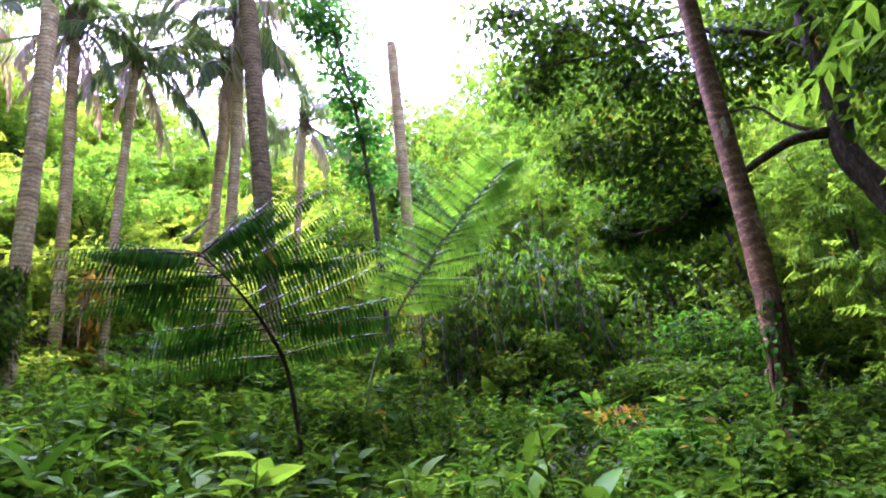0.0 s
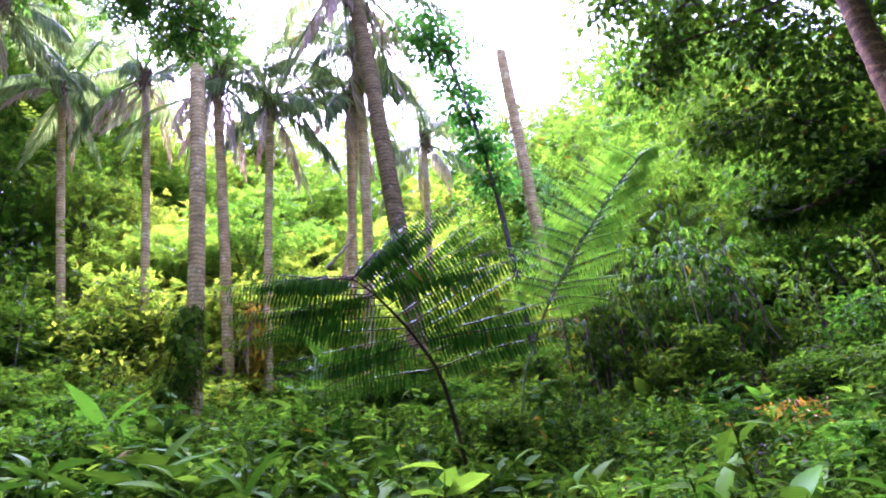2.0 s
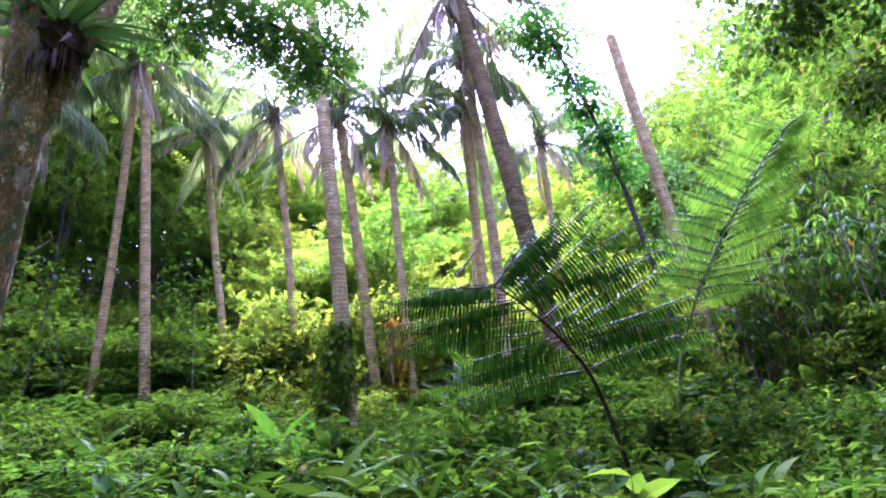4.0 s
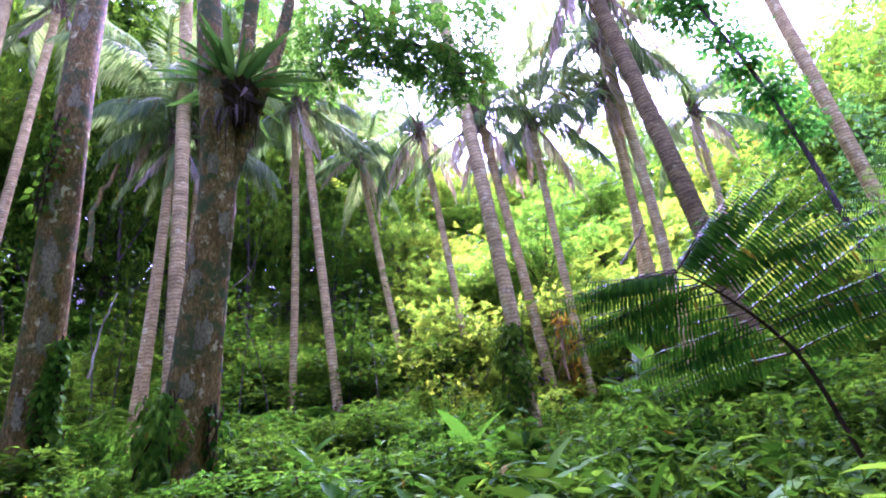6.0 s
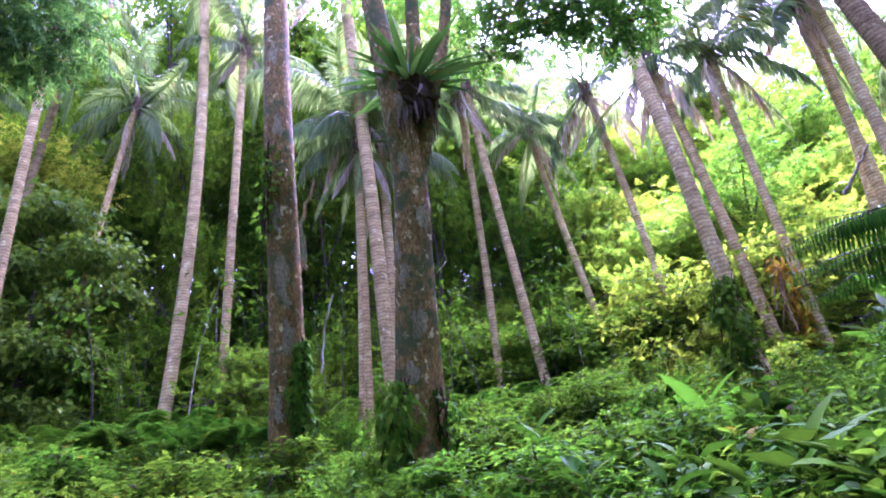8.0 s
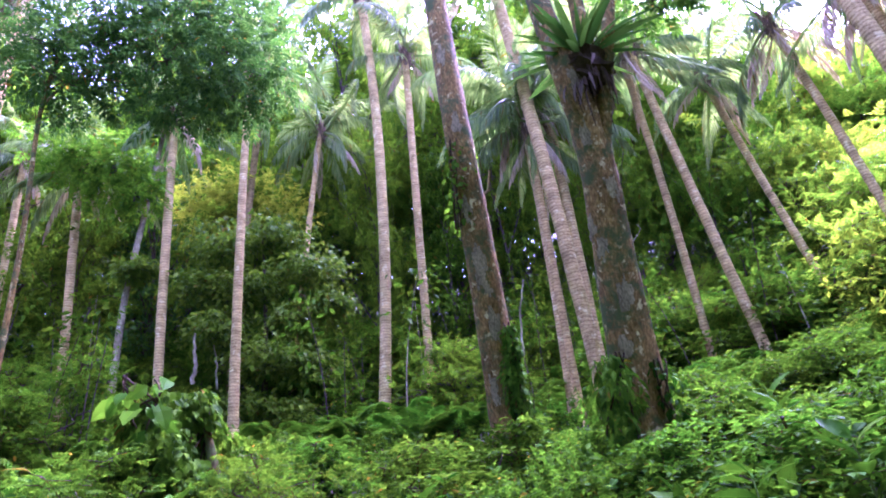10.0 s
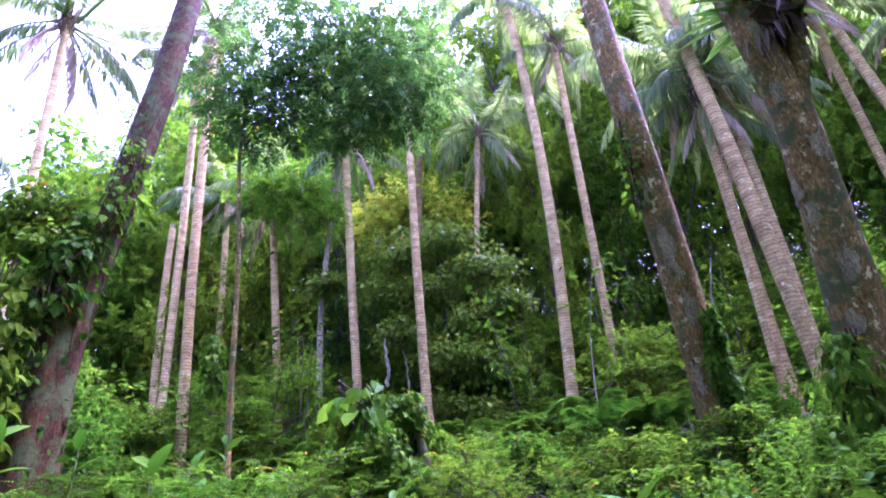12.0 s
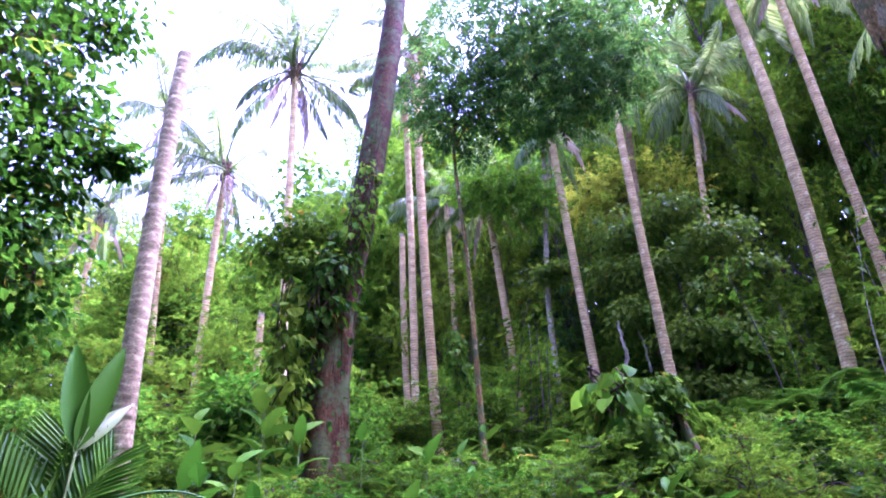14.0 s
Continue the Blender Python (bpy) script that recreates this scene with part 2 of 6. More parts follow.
def thing(name, place, label, category, group="", kind=""):
    ob = new(name)
    ob.location = place
    return tagged(ob, label, category, group, kind)


def part(name, me, parent, label=""):
    ob = new(name, me)
    ob.parent = parent
    return tagged(ob, label)


def unit(a):
    return a / np.maximum(np.linalg.norm(a, axis=-1, keepdims=True), 1e-9)


def scatter(buf, template, pos, ydir, zdir, size):
    """Copies of a small shape: its y axis along ydir, its z axis near zdir."""
    tv, tf = template
    y = unit(np.asarray(ydir, float))
    z = np.asarray(zdir, float)
    z = unit(z - y * np.sum(z * y, 1, keepdims=True))
    x = np.cross(y, z)
    s = np.asarray(size, float).reshape(-1, 1, 1)
    v = np.asarray(pos)[:, None] + s * (tv[None, :, 0:1] * x[:, None] + tv[None, :, 1:2] * y[:, None] + tv[None, :, 2:3] * z[:, None])
    f = tf[None] + (np.arange(len(v)) * len(tv))[:, None, None]
    buf.add(v, f)


def tube(buf, pts, radii, sides=8):
    """A round limb along a line of points."""
    pts, radii = np.asarray(pts, float), np.asarray(radii, float)
    d = unit(np.gradient(pts, axis=0))
    ref = np.where(np.abs(d[:, 2:3]) > 0.9, np.array([[1.0, 0, 0]]), np.array([[0, 0, 1.0]]))
    x = unit(np.cross(d, ref))
    for k in range(1, len(x)):
        x[k] = unit(x[k - 1] - d[k] * np.dot(x[k - 1], d[k]))
    y = np.cross(d, x)
    a = np.linspace(0, 2 * np.pi, sides, endpoint=False)
    ring = np.cos(a)[None, :, None] * x[:, None] + np.sin(a)[None, :, None] * y[:, None]
    v = pts[:, None] + ring * radii.reshape(len(pts), -1)[:, :, None]
    n = len(pts)
    i = np.arange(n - 1)[:, None] * sides
    j = np.arange(sides)[None]
    q0, q1 = i + j, i + (j + 1) % sides
    f = np.concatenate([np.stack([q0, q1, q1 + sides], -1).reshape(-1, 3), np.stack([q0, q1 + sides, q0 + sides], -1).reshape(-1, 3)])
    buf.add(v.reshape(-1, 3), f)
    top = np.concatenate([v[-1], pts[-1:] + d[-1:] * radii[-1].mean() * 0.3])
    buf.add(top, [(k, (k + 1) % sides, sides) for k in range(sides)])


def curve3(points, n):
    """A smooth line through a few points."""
    p = [Vector(q) for q in points]
    p = [p[0] * 2 - p[1]] + p + [p[-1] * 2 - p[-2]]
    out = []
    segs = len(p) - 3
    for k in range(n):
        t = k / (n - 1) * segs
        i = min(int(t), segs - 1)
        u = t - i
        a, b, c, d = p[i:i + 4]
        out.append(0.5 * ((2 * b) + (c - a) * u + (2 * a - 5 * b + 4 * c - d) * u * u + (3 * b - a - 3 * c + d) * u ** 3))
    return np.array([tuple(q) for q in out])


def leaf_shape(width, fold=0.1, droop=0.12, steps=1):
    """A pointed leaf of length 1 along y, folded along its rib and bent down."""
    if steps == 1:
        v = [(0, 0, 0), (-width / 2, 0.42, fold * width), (0, 1, -droop), (width / 2, 0.42, fold * width)]
        return np.array(v), np.array([(0, 2, 1), (0, 3, 2)])
    v, f = [(0, 0, 0)], []
    for k in range(1, steps + 1):
        t = k / (steps + 1)
        w = width / 2 * math.sin(math.pi * t ** 0.8) ** 0.8
        z = -droop * t * t
        v += [(-w, t, z + fold * w * 2), (0, t, z), (w, t, z + fold * w * 2)]
    v.append((0, 1, -droop))
    f += [(0, 2, 1), (0, 3, 2)]
    for k in range(steps - 1):
        a = 1 + 3 * k
        f += [(a, a + 1, a + 4), (a, a + 4, a + 3), (a + 1, a + 2, a + 5), (a + 1, a + 5, a + 4)]
    a = 1 + 3 * (steps - 1)
    f += [(a, a + 1, len(v) - 1), (a + 1, a + 2, len(v) - 1)]
    return np.array(v), np.array(f)


def merged(parts):
    """One template out of several (shape, matrix) pairs."""
    vs, fs, n = [], [], 0
    for (v, f), m in parts:
        m = np.array(m)
        vs.append(v @ m[:3, :3].T + m[:3, 3])
        fs.append(f + n)
        n += len(v)
    return np.concatenate(vs), np.concatenate(fs)


def ground_at(x, y):
    """The slope: it climbs away from the path, most steeply ahead of the middle of the walk."""
    x, y = np.asarray(x, float), np.asarray(y, float)
    r = np.hypot(x, y)
    c = np.cos(np.arctan2(-x, y) - radians(75))
    s = 0.16 + np.where(c > 0, 0.13, 0.26) * c
    far = np.minimum(r, 60)
    out = far + 0.9 * np.maximum(far - 18, 0) + 12 * (1 - np.exp(-np.maximum(r - 60, 0) / 12)) - 0.8
    z = s * np.maximum(out, 0)
    return z + 0.10 * np.sin(0.9 * x + 1.3) * np.sin(0.8 * y) * np.clip(r / 6, 0, 1)


LEAF = leaf_shape(0.5)
LEAF_WIDE = leaf_shape(0.62, steps=2, droop=0.25)
LEAF_LONG = leaf_shape(0.3, steps=3, droop=0.35)

SPRAY = merged([(leaf_shape(0.36), np.array(Matrix.Translation((0, 0.2 + 0.2 * k, -0.12 * (0.2 + 0.2 * k) ** 2)) @ Euler((-0.25, 0, e * (1.0 - 0.12 * k))).to_matrix().to_4x4() @ Matrix.Diagonal((0.44 - 0.04 * k,) * 3).to_4x4()))
                for k in range(4) for e in (-1, 1)] + [(leaf_shape(0.34), np.array(Matrix.Translation((0, 0.85, -0.1)) @ Matrix.Diagonal((0.36,) * 3).to_4x4()))])

# ---- ground ----


def build_ground():
    rings = np.concatenate([np.linspace(0, 12, 60), np.geomspace(12.4, 900, 70)])
    a = np.linspace(0, 2 * np.pi, 180, endpoint=False)
    x, y = rings[:, None] * np.cos(a), rings[:, None] * np.sin(a)
    v = np.stack([x, y, ground_at(x, y)], -1).reshape(-1, 3)
    i = np.arange(len(rings) - 1)[:, None] * 180
    j = np.arange(180)[None]
    q0, q1 = i + j, i + (j + 1) % 180
    f = np.concatenate([np.stack([q0, q0 + 180, q1 + 180], -1).reshape(-1, 3), np.stack([q0, q1 + 180, q1], -1).reshape(-1, 3)])
    b = Buf()
    b.add(v, f)
    tagged(new("ground", b.mesh("ground", SOIL, True)), "sloping forest floor of dark soil and leaf litter", "ground", kind="structure")


build_ground()

# ---- palms ----


def frond_mesh(length, rise, hang, mat, seed, pairs=52, ragged=0.08, fall_by=1.0):
    """A feather leaf along +y: an arching rib with two rows of leaflets that hang from it."""
    g = np.random.default_rng(seed)
    b = Buf()
    n = 16
    t = np.linspace(0, 1, n)
    ang = radians(rise) - radians(hang) * t ** 1.5
    step = length / (n - 1)
    y = np.concatenate([[0], np.cumsum(np.cos(ang[:-1]) * step)])
    z = np.concatenate([[0], np.cumsum(np.sin(ang[:-1]) * step)])
    x = 0.07 * length * np.sin(t * 2 + seed)
    rib = np.stack([x, y, z], 1)
    tube(b, rib, np.linspace(0.017, 0.002, n), 4)
    s = np.linspace(0.17, 0.995, pairs)
    sway = g.normal() * 0.25
    for side in (-1, 1):
        keep = g.random(pairs) > ragged
        u = s[keep]
        p = np.stack([np.interp(u, t, rib[:, k]) for k in range(3)], 1)
        d = unit(np.stack([np.interp(u, t, np.gradient(rib[:, k])) for k in range(3)], 1))
        out = np.tile([side, 0.0, 0.0], (len(u), 1))
        fall = fall_by * (0.55 + 0.25 * np.sin(u * 7 + seed + side) + 0.35 * g.random(len(u)) + side * sway)[:, None]
        dirs = out * (1.0 - 0.45 * u[:, None]) + d * (0.25 + 0.75 * u[:, None]) + np.array([[0, 0, -1.0]]) * fall
        size = length * 0.235 * np.sin(np.pi * np.clip(u * 0.84 + 0.12, 0, 1)) ** 0.6 * (0.85 + 0.25 * g.random(len(u)))
        nrm = np.tile([0, 0, 1.0], (len(u), 1)) + 0.2 * g.normal(size=(len(u), 3)) + out * 0.6 + d * 0.2
        scatter(b, LEAFLET, p, dirs, nrm, size)
    return b.mesh("frond", mat)


LEAFLET = leaf_shape(0.076, fold=0.4, droop=0.4, steps=2)
FRONDS = [frond_mesh(1.0, 80, 50, PALM_LEAF, 1, fall_by=0.25), frond_mesh(1.0, 66, 88, PALM_LEAF, 2, fall_by=0.7), frond_mesh(1.0, 50, 105, PALM_LEAF, 3),
          frond_mesh(1.0, 34, 100, PALM_LEAF, 4), frond_mesh(1.0, 16, 92, PALM_LEAF, 5, ragged=0.1), frond_mesh(1.0, -6, 76, PALM_LEAF, 15, ragged=0.16, fall_by=1.3),
          frond_mesh(1.0, -32, 50, PALM_LEAF, 16, ragged=0.2, fall_by=1.5)]
FRONDS_DRY = [frond_mesh(1.0, -48, 40, PALM_DRY, 6, ragged=0.35, fall_by=1.2), frond_mesh(1.0, -62, 26, PALM_DRY, 7, ragged=0.5, fall_by=1.3)]


def crown_base_mesh(seed):
    """The swollen head of a palm: old leaf bases, torn fibre and hanging flower stalks."""
    g = np.random.default_rng(seed)
    b = Buf()
    for k in range(26):
        a = k * 2.39996
        way = np.array([math.cos(a), math.sin(a), 0])
        z = -0.55 + 0.9 * k / 26
        tube(b, [way * 0.08 + (0, 0, z - 0.2), way * 0.15 + (0, 0, z), way * (0.2 + 0.06 * g.random()) + (0, 0, z + 0.24 + 0.1 * g.random())], [0.05, 0.045, 0.015], 5)
    for k in range(46):
        a = g.random() * 6.283
        way = np.array([math.cos(a), math.sin(a), 0])
        p = way * (0.12 + 0.1 * g.random()) + (0, 0, -0.4 + 0.6 * g.random())
        e = p + way * (0.05 + 0.22 * g.random()) + (0, 0, -0.35 - 0.55 * g.random())
        tube(b, [p, (p + e) / 2 + way * 0.12 + (0, 0, 0.1), e], [0.012, 0.01, 0.004], 3)
    return b.mesh("crown_base", PALM_FIBRE)


CROWN_BASES = [crown_base_mesh(k) for k in range(3)]


def trunk_line(base, top, bow, n):
    u = np.linspace(0, 1, n)[:, None]
    base, top = np.array(base, float), np.array(top, float)
    return base + (top - base) * u + np.array([*bow, 0.0]) * 4 * u * (1 - u)


def palm(base, top, bow, r0, r1, seed, crown=22, length=2.9, dry=3, dark=False, label=""):
    """A tall ringed trunk with a head of feather leaves; base is (x, y), top (x, y, z)."""
    g = np.random.default_rng(seed)
    crown, length = (max(12, int(crown * 1.0)), length * 1.0) if crown else (0, length)
    foot = (*base, float(ground_at(*base)) - 0.15)
    ob = thing("palm_tree", foot, label or "tall slender palm with ringed pale trunk", "palm tree", "grove palms")
    h = top[2] - foot[2]
    n = int(h / 0.085)
    line = trunk_line((0, 0, 0), np.array(top) - np.array(foot), bow, n)
    u = np.linspace(0, 1, n)
    r = r0 + (r1 - r0) * u + r0 * 0.5 * np.exp(-u * h / 0.35)
    r *= 1 + 0.01 * g.normal(size=n)
    pts = np.repeat(line, 2, 0)[:-1]
    pts[1::2] = line[:-1] + (line[1:] - line[:-1]) * 0.82
    rr = np.repeat(r, 2)[:-1]
    rr[0::2] *= 1.03
    rr[1::2] *= 0.985
    a = np.linspace(0, 2 * np.pi, 12, endpoint=False)
    wob = 1 + 0.02 * np.sin(a[None] * 3 + np.linspace(0, 25, len(pts))[:, None])
    b = Buf()
    tube(b, pts, rr[:, None] * wob, 12)
    part("trunk", b.mesh("trunk", PALM_BARK_GREY if dark == "grey" else PALM_BARK_DARK if dark else PALM_BARK, True), ob)
    roots = Buf()
    for k in range(26):
        w = g.random() * 6.283
        way = np.array([math.cos(w), math.sin(w), 0])
        tube(roots, [way * r0 * 1.2 + (0, 0, 0.2 + 0.15 * g.random()), way * r0 * 1.6 + (0, 0, 0.12), way * r0 * (2.0 + g.random())], [0.014, 0.012, 0.006], 4)
    part("root_mat", roots.mesh("root_mat", STALK_BROWN), ob, "mat of thin brown roots")
    if not crown:
        torn = Buf()
        for k in range(16):
            w = k * 2.4
            p = line[-1] + np.array([math.cos(w), math.sin(w), 0]) * r1 * 0.7
            tube(torn, [p - (0, 0, 0.1), p + (0, 0, 0.05), p + g.normal(size=3) * 0.03 + (0, 0, 0.08 + 0.15 * g.random())], [0.02, 0.015, 0.004], 4)
        part("broken_top", torn.mesh("broken_top", PALE_BARK), ob, "splintered broken top")
        return ob
    head = line[-1]
    base_part = part("crown_base", CROWN_BASES[seed % 3], ob, "brown fibrous leaf bases and flower stalks")
    base_part.matrix_basis = Matrix.Translation(head) @ Matrix.Rotation(seed * 1.7, 4, "Z") @ Matrix.Diagonal((max(0.75, r1 / 0.12),) * 3).to_4x4()
    for k in range(crown + dry):
        old = k >= crown
        q = k / max(crown - 1, 1)
        me = FRONDS_DRY[k % 2] if old else FRONDS[min(6, int(q * 7))]
        leaf = part("frond", me, ob, "dry brown hanging frond" if old else "")
        turn = k * 2.39996 + seed + g.normal() * 0.3
        s = length * (0.82 + 0.34 * g.random()) * (0.75 if old else 1)
        m = Matrix.Translation(Vector(head) + Vector((0, 0, 0.25 - 0.45 * q))) @ Euler((g.normal() * 0.14, g.normal() * 0.2, turn)).to_matrix().to_4x4()
        leaf.matrix_basis = m @ Matrix.Translation((0, r1 * 0.6, 0)) @ Matrix.Diagonal((s, s, s, 1))
    return ob


palm((-13.28, 8.23), (-13.60, 7.71, 14.77), (-0.01, -0.01), 0.124, 0.117, 101, crown=16, length=3.3, dry=2)
palm((-14.65, 7.60), (-14.46, 7.94, 15.18), (0.04, 0.07), 0.106, 0.101, 102, crown=13, length=2.9, dry=2)
palm((-14.10, 11.35), (-14.71, 10.57, 14.38), (-0.04, -0.04), 0.110, 0.104, 103, crown=15, length=2.8)
palm((-11.71, 11.38), (-12.04, 11.04, 13.91), (0.06, 0.06), 0.106, 0.101, 104, crown=12, length=2.9, dry=7, label='slender palm with many dry pale hanging fronds')
palm((-7.55, 8.40), (-7.90, 8.10, 15.79), (0.08, 0.07), 0.151, 0.144, 105, crown=16, label='thick ringed palm trunk with vines round its foot')
palm((-9.35, 11.63), (-9.74, 11.32, 13.05), (0.03, 0.03), 0.138, 0.121, 106, crown=10, dry=8, label='pale palm with dead fronds hanging down')
palm((-8.87, 12.44), (-8.78, 12.50, 12.75), (-0.05, -0.03), 0.107, 0.101, 107, crown=16, length=2.9, dry=4)
palm((-4.34, 11.03), (-5.15, 10.69, 14.26), (0.05, 0.03), 0.200, 0.190, 108, crown=16, length=3.3, dry=4, dark=True, label='thick dark ringed palm leaning slightly')
palm((-6.81, 13.36), (-6.47, 13.52, 14.67), (0.14, 0.06), 0.148, 0.128, 109, crown=15, length=3.2)
palm((-7.70, 14.31), (-7.29, 14.52, 13.74), (0.04, 0.02), 0.144, 0.121, 110, crown=15, length=3.2, dry=5)
palm((-8.67, 14.53), (-7.38, 15.17, 13.73), (0.20, 0.10), 0.108, 0.095, 111, crown=0, label='thin bare palm stem behind others')
palm((-6.57, 17.53), (-6.03, 17.71, 13.44), (-0.01, -0.00), 0.121, 0.102, 112, crown=15, length=2.9, dry=4, label='far palm with low drooping head')
palm((-2.33, 15.62), (-2.48, 15.60, 14.30), (0.01, 0.00), 0.176, 0.159, 113, crown=0, label='bare headless palm trunk with moss at its foot')
palm((-12.69, 3.93), (-12.78, 3.67, 18.54), (0.03, 0.09), 0.165, 0.157, 114, crown=16, length=3.2, label='thick brown ringed palm beside the epiphyte tree')
palm((-14.11, 3.63), (-13.95, 4.11, 13.19), (0.02, 0.07), 0.094, 0.089, 115, crown=15, length=3.0)
palm((-13.69, 3.70), (-13.58, 4.03, 11.91), (-0.00, -0.00), 0.090, 0.086, 116, crown=13, length=2.8)
palm((-14.19, 4.56), (-14.06, 4.88, 12.80), (0.01, 0.03), 0.131, 0.125, 117, crown=15, length=3.0)
palm((-17.60, -0.50), (-17.58, 0.05, 22.44), (0.02, 0.41), 0.167, 0.158, 118, crown=16, length=3.3, dry=2)
palm((-18.01, 0.95), (-17.93, 1.59, 19.08), (-0.00, -0.01), 0.130, 0.123, 119, crown=16, length=3.2, dry=2)
palm((-19.47, -3.17), (-19.59, -1.79, 17.00), (-0.00, -0.09), 0.099, 0.094, 120, crown=16, length=3.2, dry=3, label='slim palm with star-shaped pale head')
palm((-19.17, -4.93), (-19.43, -3.48, 22.54), (0.01, -0.14), 0.126, 0.120, 121, crown=10, length=2.7, dry=3, dark=True)
palm((-17.51, -6.30), (-17.46, -6.46, 16.20), (0.01, -0.04), 0.133, 0.126, 122, crown=12, length=2.9)
palm((-18.19, -9.03), (-17.98, -9.47, 14.63), (-0.00, -0.00), 0.126, 0.118, 123, crown=10, length=2.7)
palm((-14.59, -9.89), (-14.46, -10.08, 19.75), (0.06, -0.10), 0.138, 0.131, 124, crown=15, length=3.0, dry=6)
palm((-16.21, -11.75), (-16.17, -11.81, 20.07), (-0.04, 0.06), 0.125, 0.119, 125, crown=15, length=3.0, dry=4)
palm((-17.05, -12.51), (-16.98, -12.62, 13.44), (0.04, -0.05), 0.114, 0.106, 126, crown=0, label='thin bare palm stem')
palm((-19.02, -11.73), (-18.98, -11.80, 15.98), (-0.01, 0.01), 0.112, 0.106, 127, crown=13, length=2.7)
palm((-6.78, -11.16), (-6.45, -11.35, 12.97), (0.09, -0.05), 0.193, 0.172, 128, crown=0, dark='grey', label='thick pale headless palm trunk against the sky')
palm((-11.90, -12.84), (-11.53, -13.18, 17.94), (0.04, -0.04), 0.121, 0.115, 129, crown=18, length=3.3, dry=4)
palm((-12.47, -17.26), (-12.37, -17.33, 15.88), (0.05, -0.03), 0.134, 0.112, 130, crown=13, length=2.9, dry=4)
palm((-12.16, -19.00), (-11.07, -19.66, 19.04), (-0.07, 0.04), 0.101, 0.096, 131, crown=13, length=2.7, dry=4, label='far palm with drooping hazy head')
palm((-13.88, -16.11), (-13.76, -16.21, 10.12), (0.02, -0.02), 0.134, 0.119, 132, crown=0, label='short broken palm stem')
palm((-11.32, -22.36), (-10.99, -22.52, 15.42), (0.19, -0.09), 0.117, 0.101, 133, crown=13, length=2.9)
palm((-16.43, -4.15), (-16.50, -3.85, 17.35), (0.01, -0.06), 0.141, 0.104, 134, crown=13, length=2.8, dry=2)
# ---- broad-leaved trees ----


def leaf_cloud(buf, centres, spread, count, size, g, template=LEAF, droop=0.35, flat=0.6):
    """Leaves round a number of twig ends, pointing outwards and down."""
    centres = np.asarray(centres)
    i = g.integers(0, len(centres), count)
    off = g.normal(size=(count, 3)) * np.array([1, 1, flat])
    off = unit(off) * (g.random(count) ** 0.5)[:, None] * np.array([1, 1, flat])
    s = np.asarray(spread)
    s = s[i][:, None] if s.ndim else s
    pos = centres[i] + off * s
    d = off * 1.2 + g.normal(size=(count, 3)) * 0.45 + np.array([0, 0, -droop])
    up = np.array([0, 0, 1.0]) + g.normal(size=(count, 3)) * 0.45
    scatter(buf, template, pos, d, up, size * (0.6 + 0.8 * g.random(count)))


def limbs(buf, start, r, g, height, width, count, base_low=0.35, sides=6):
    """Limbs from a trunk line; returns their twig ends."""
    ends = []
    n = len(start)
    for k in range(count):
        u = base_low + (1 - base_low) * (k + 0.5) / count
        p = start[int(u * (n - 1))]
        turn = k * 2.39996 + g.normal() * 0.4
        reach = width * (0.55 + 0.6 * g.random()) * (1.15 - 0.55 * u)
        lift = height * (0.1 + 0.2 * g.random())
        e = p + np.array([math.cos(turn) * reach, math.sin(turn) * reach, lift])
        mid = (p + e) / 2 + np.array([0, 0, lift * 0.25]) + g.normal(size=3) * reach * 0.08
        line = curve3([p, mid, e], 7)
        tube(buf, line, np.linspace(r * 0.38 * (1.2 - 0.5 * u), 0.012, 7), sides)
        for w in (0.45, 0.65, 0.85, 1.0):
            q = line[int(w * 6)]
            ends.append(q + g.normal(size=3) * 0.15 * reach)
            for _ in range(2):
                tip = q + g.normal(size=3) * np.array([0.33, 0.33, 0.22]) * reach
                tube(buf, [q, (q + tip) / 2 + g.normal(size=3) * 0.05, tip], [0.014, 0.01, 0.005], 3)
                ends.append(tip)
    return np.array(ends)


def wood_tree_meshes(seed, height, width, r, leaves, leaf, mat, bark, low=0.35, spread=0.5, template=LEAF, boughs=10):
    g = np.random.default_rng(seed)
    n = 16
    u = np.linspace(0, 1, n)
    line = np.stack([np.sin(u * 3 + seed) * 0.04 * height * u, np.cos(u * 2.3 + seed) * 0.04 * height * u, u * height * 0.85], 1)
    b = Buf()
    tube(b, line, r * (1 - 0.8 * u) + r * 0.5 * np.exp(-u * height / 0.3), 9)
    ends = limbs(b, line, r, g, height, width, boughs, low)
    ends = np.concatenate([ends, line[-1:] + g.normal(size=(4, 3)) * 0.3])
    c = Buf()
    leaf_cloud(c, ends, spread, leaves, leaf, g, template, droop=0.12, flat=0.38)
    return b.mesh("trunk", bark, True), c.mesh("crown", mat)


def wood_tree(meshes, place, turn, size, name, label, category="tree", group=""):
    x, y = place
    ob = thing(name, (x, y, float(ground_at(x, y)) - 0.1), label, category, group)
    ob.rotation_euler = (0, 0, turn)
    ob.scale = (size[0], size[0], size[1])
    part("trunk", meshes[0], ob)
    part("crown", meshes[1], ob)
    return ob


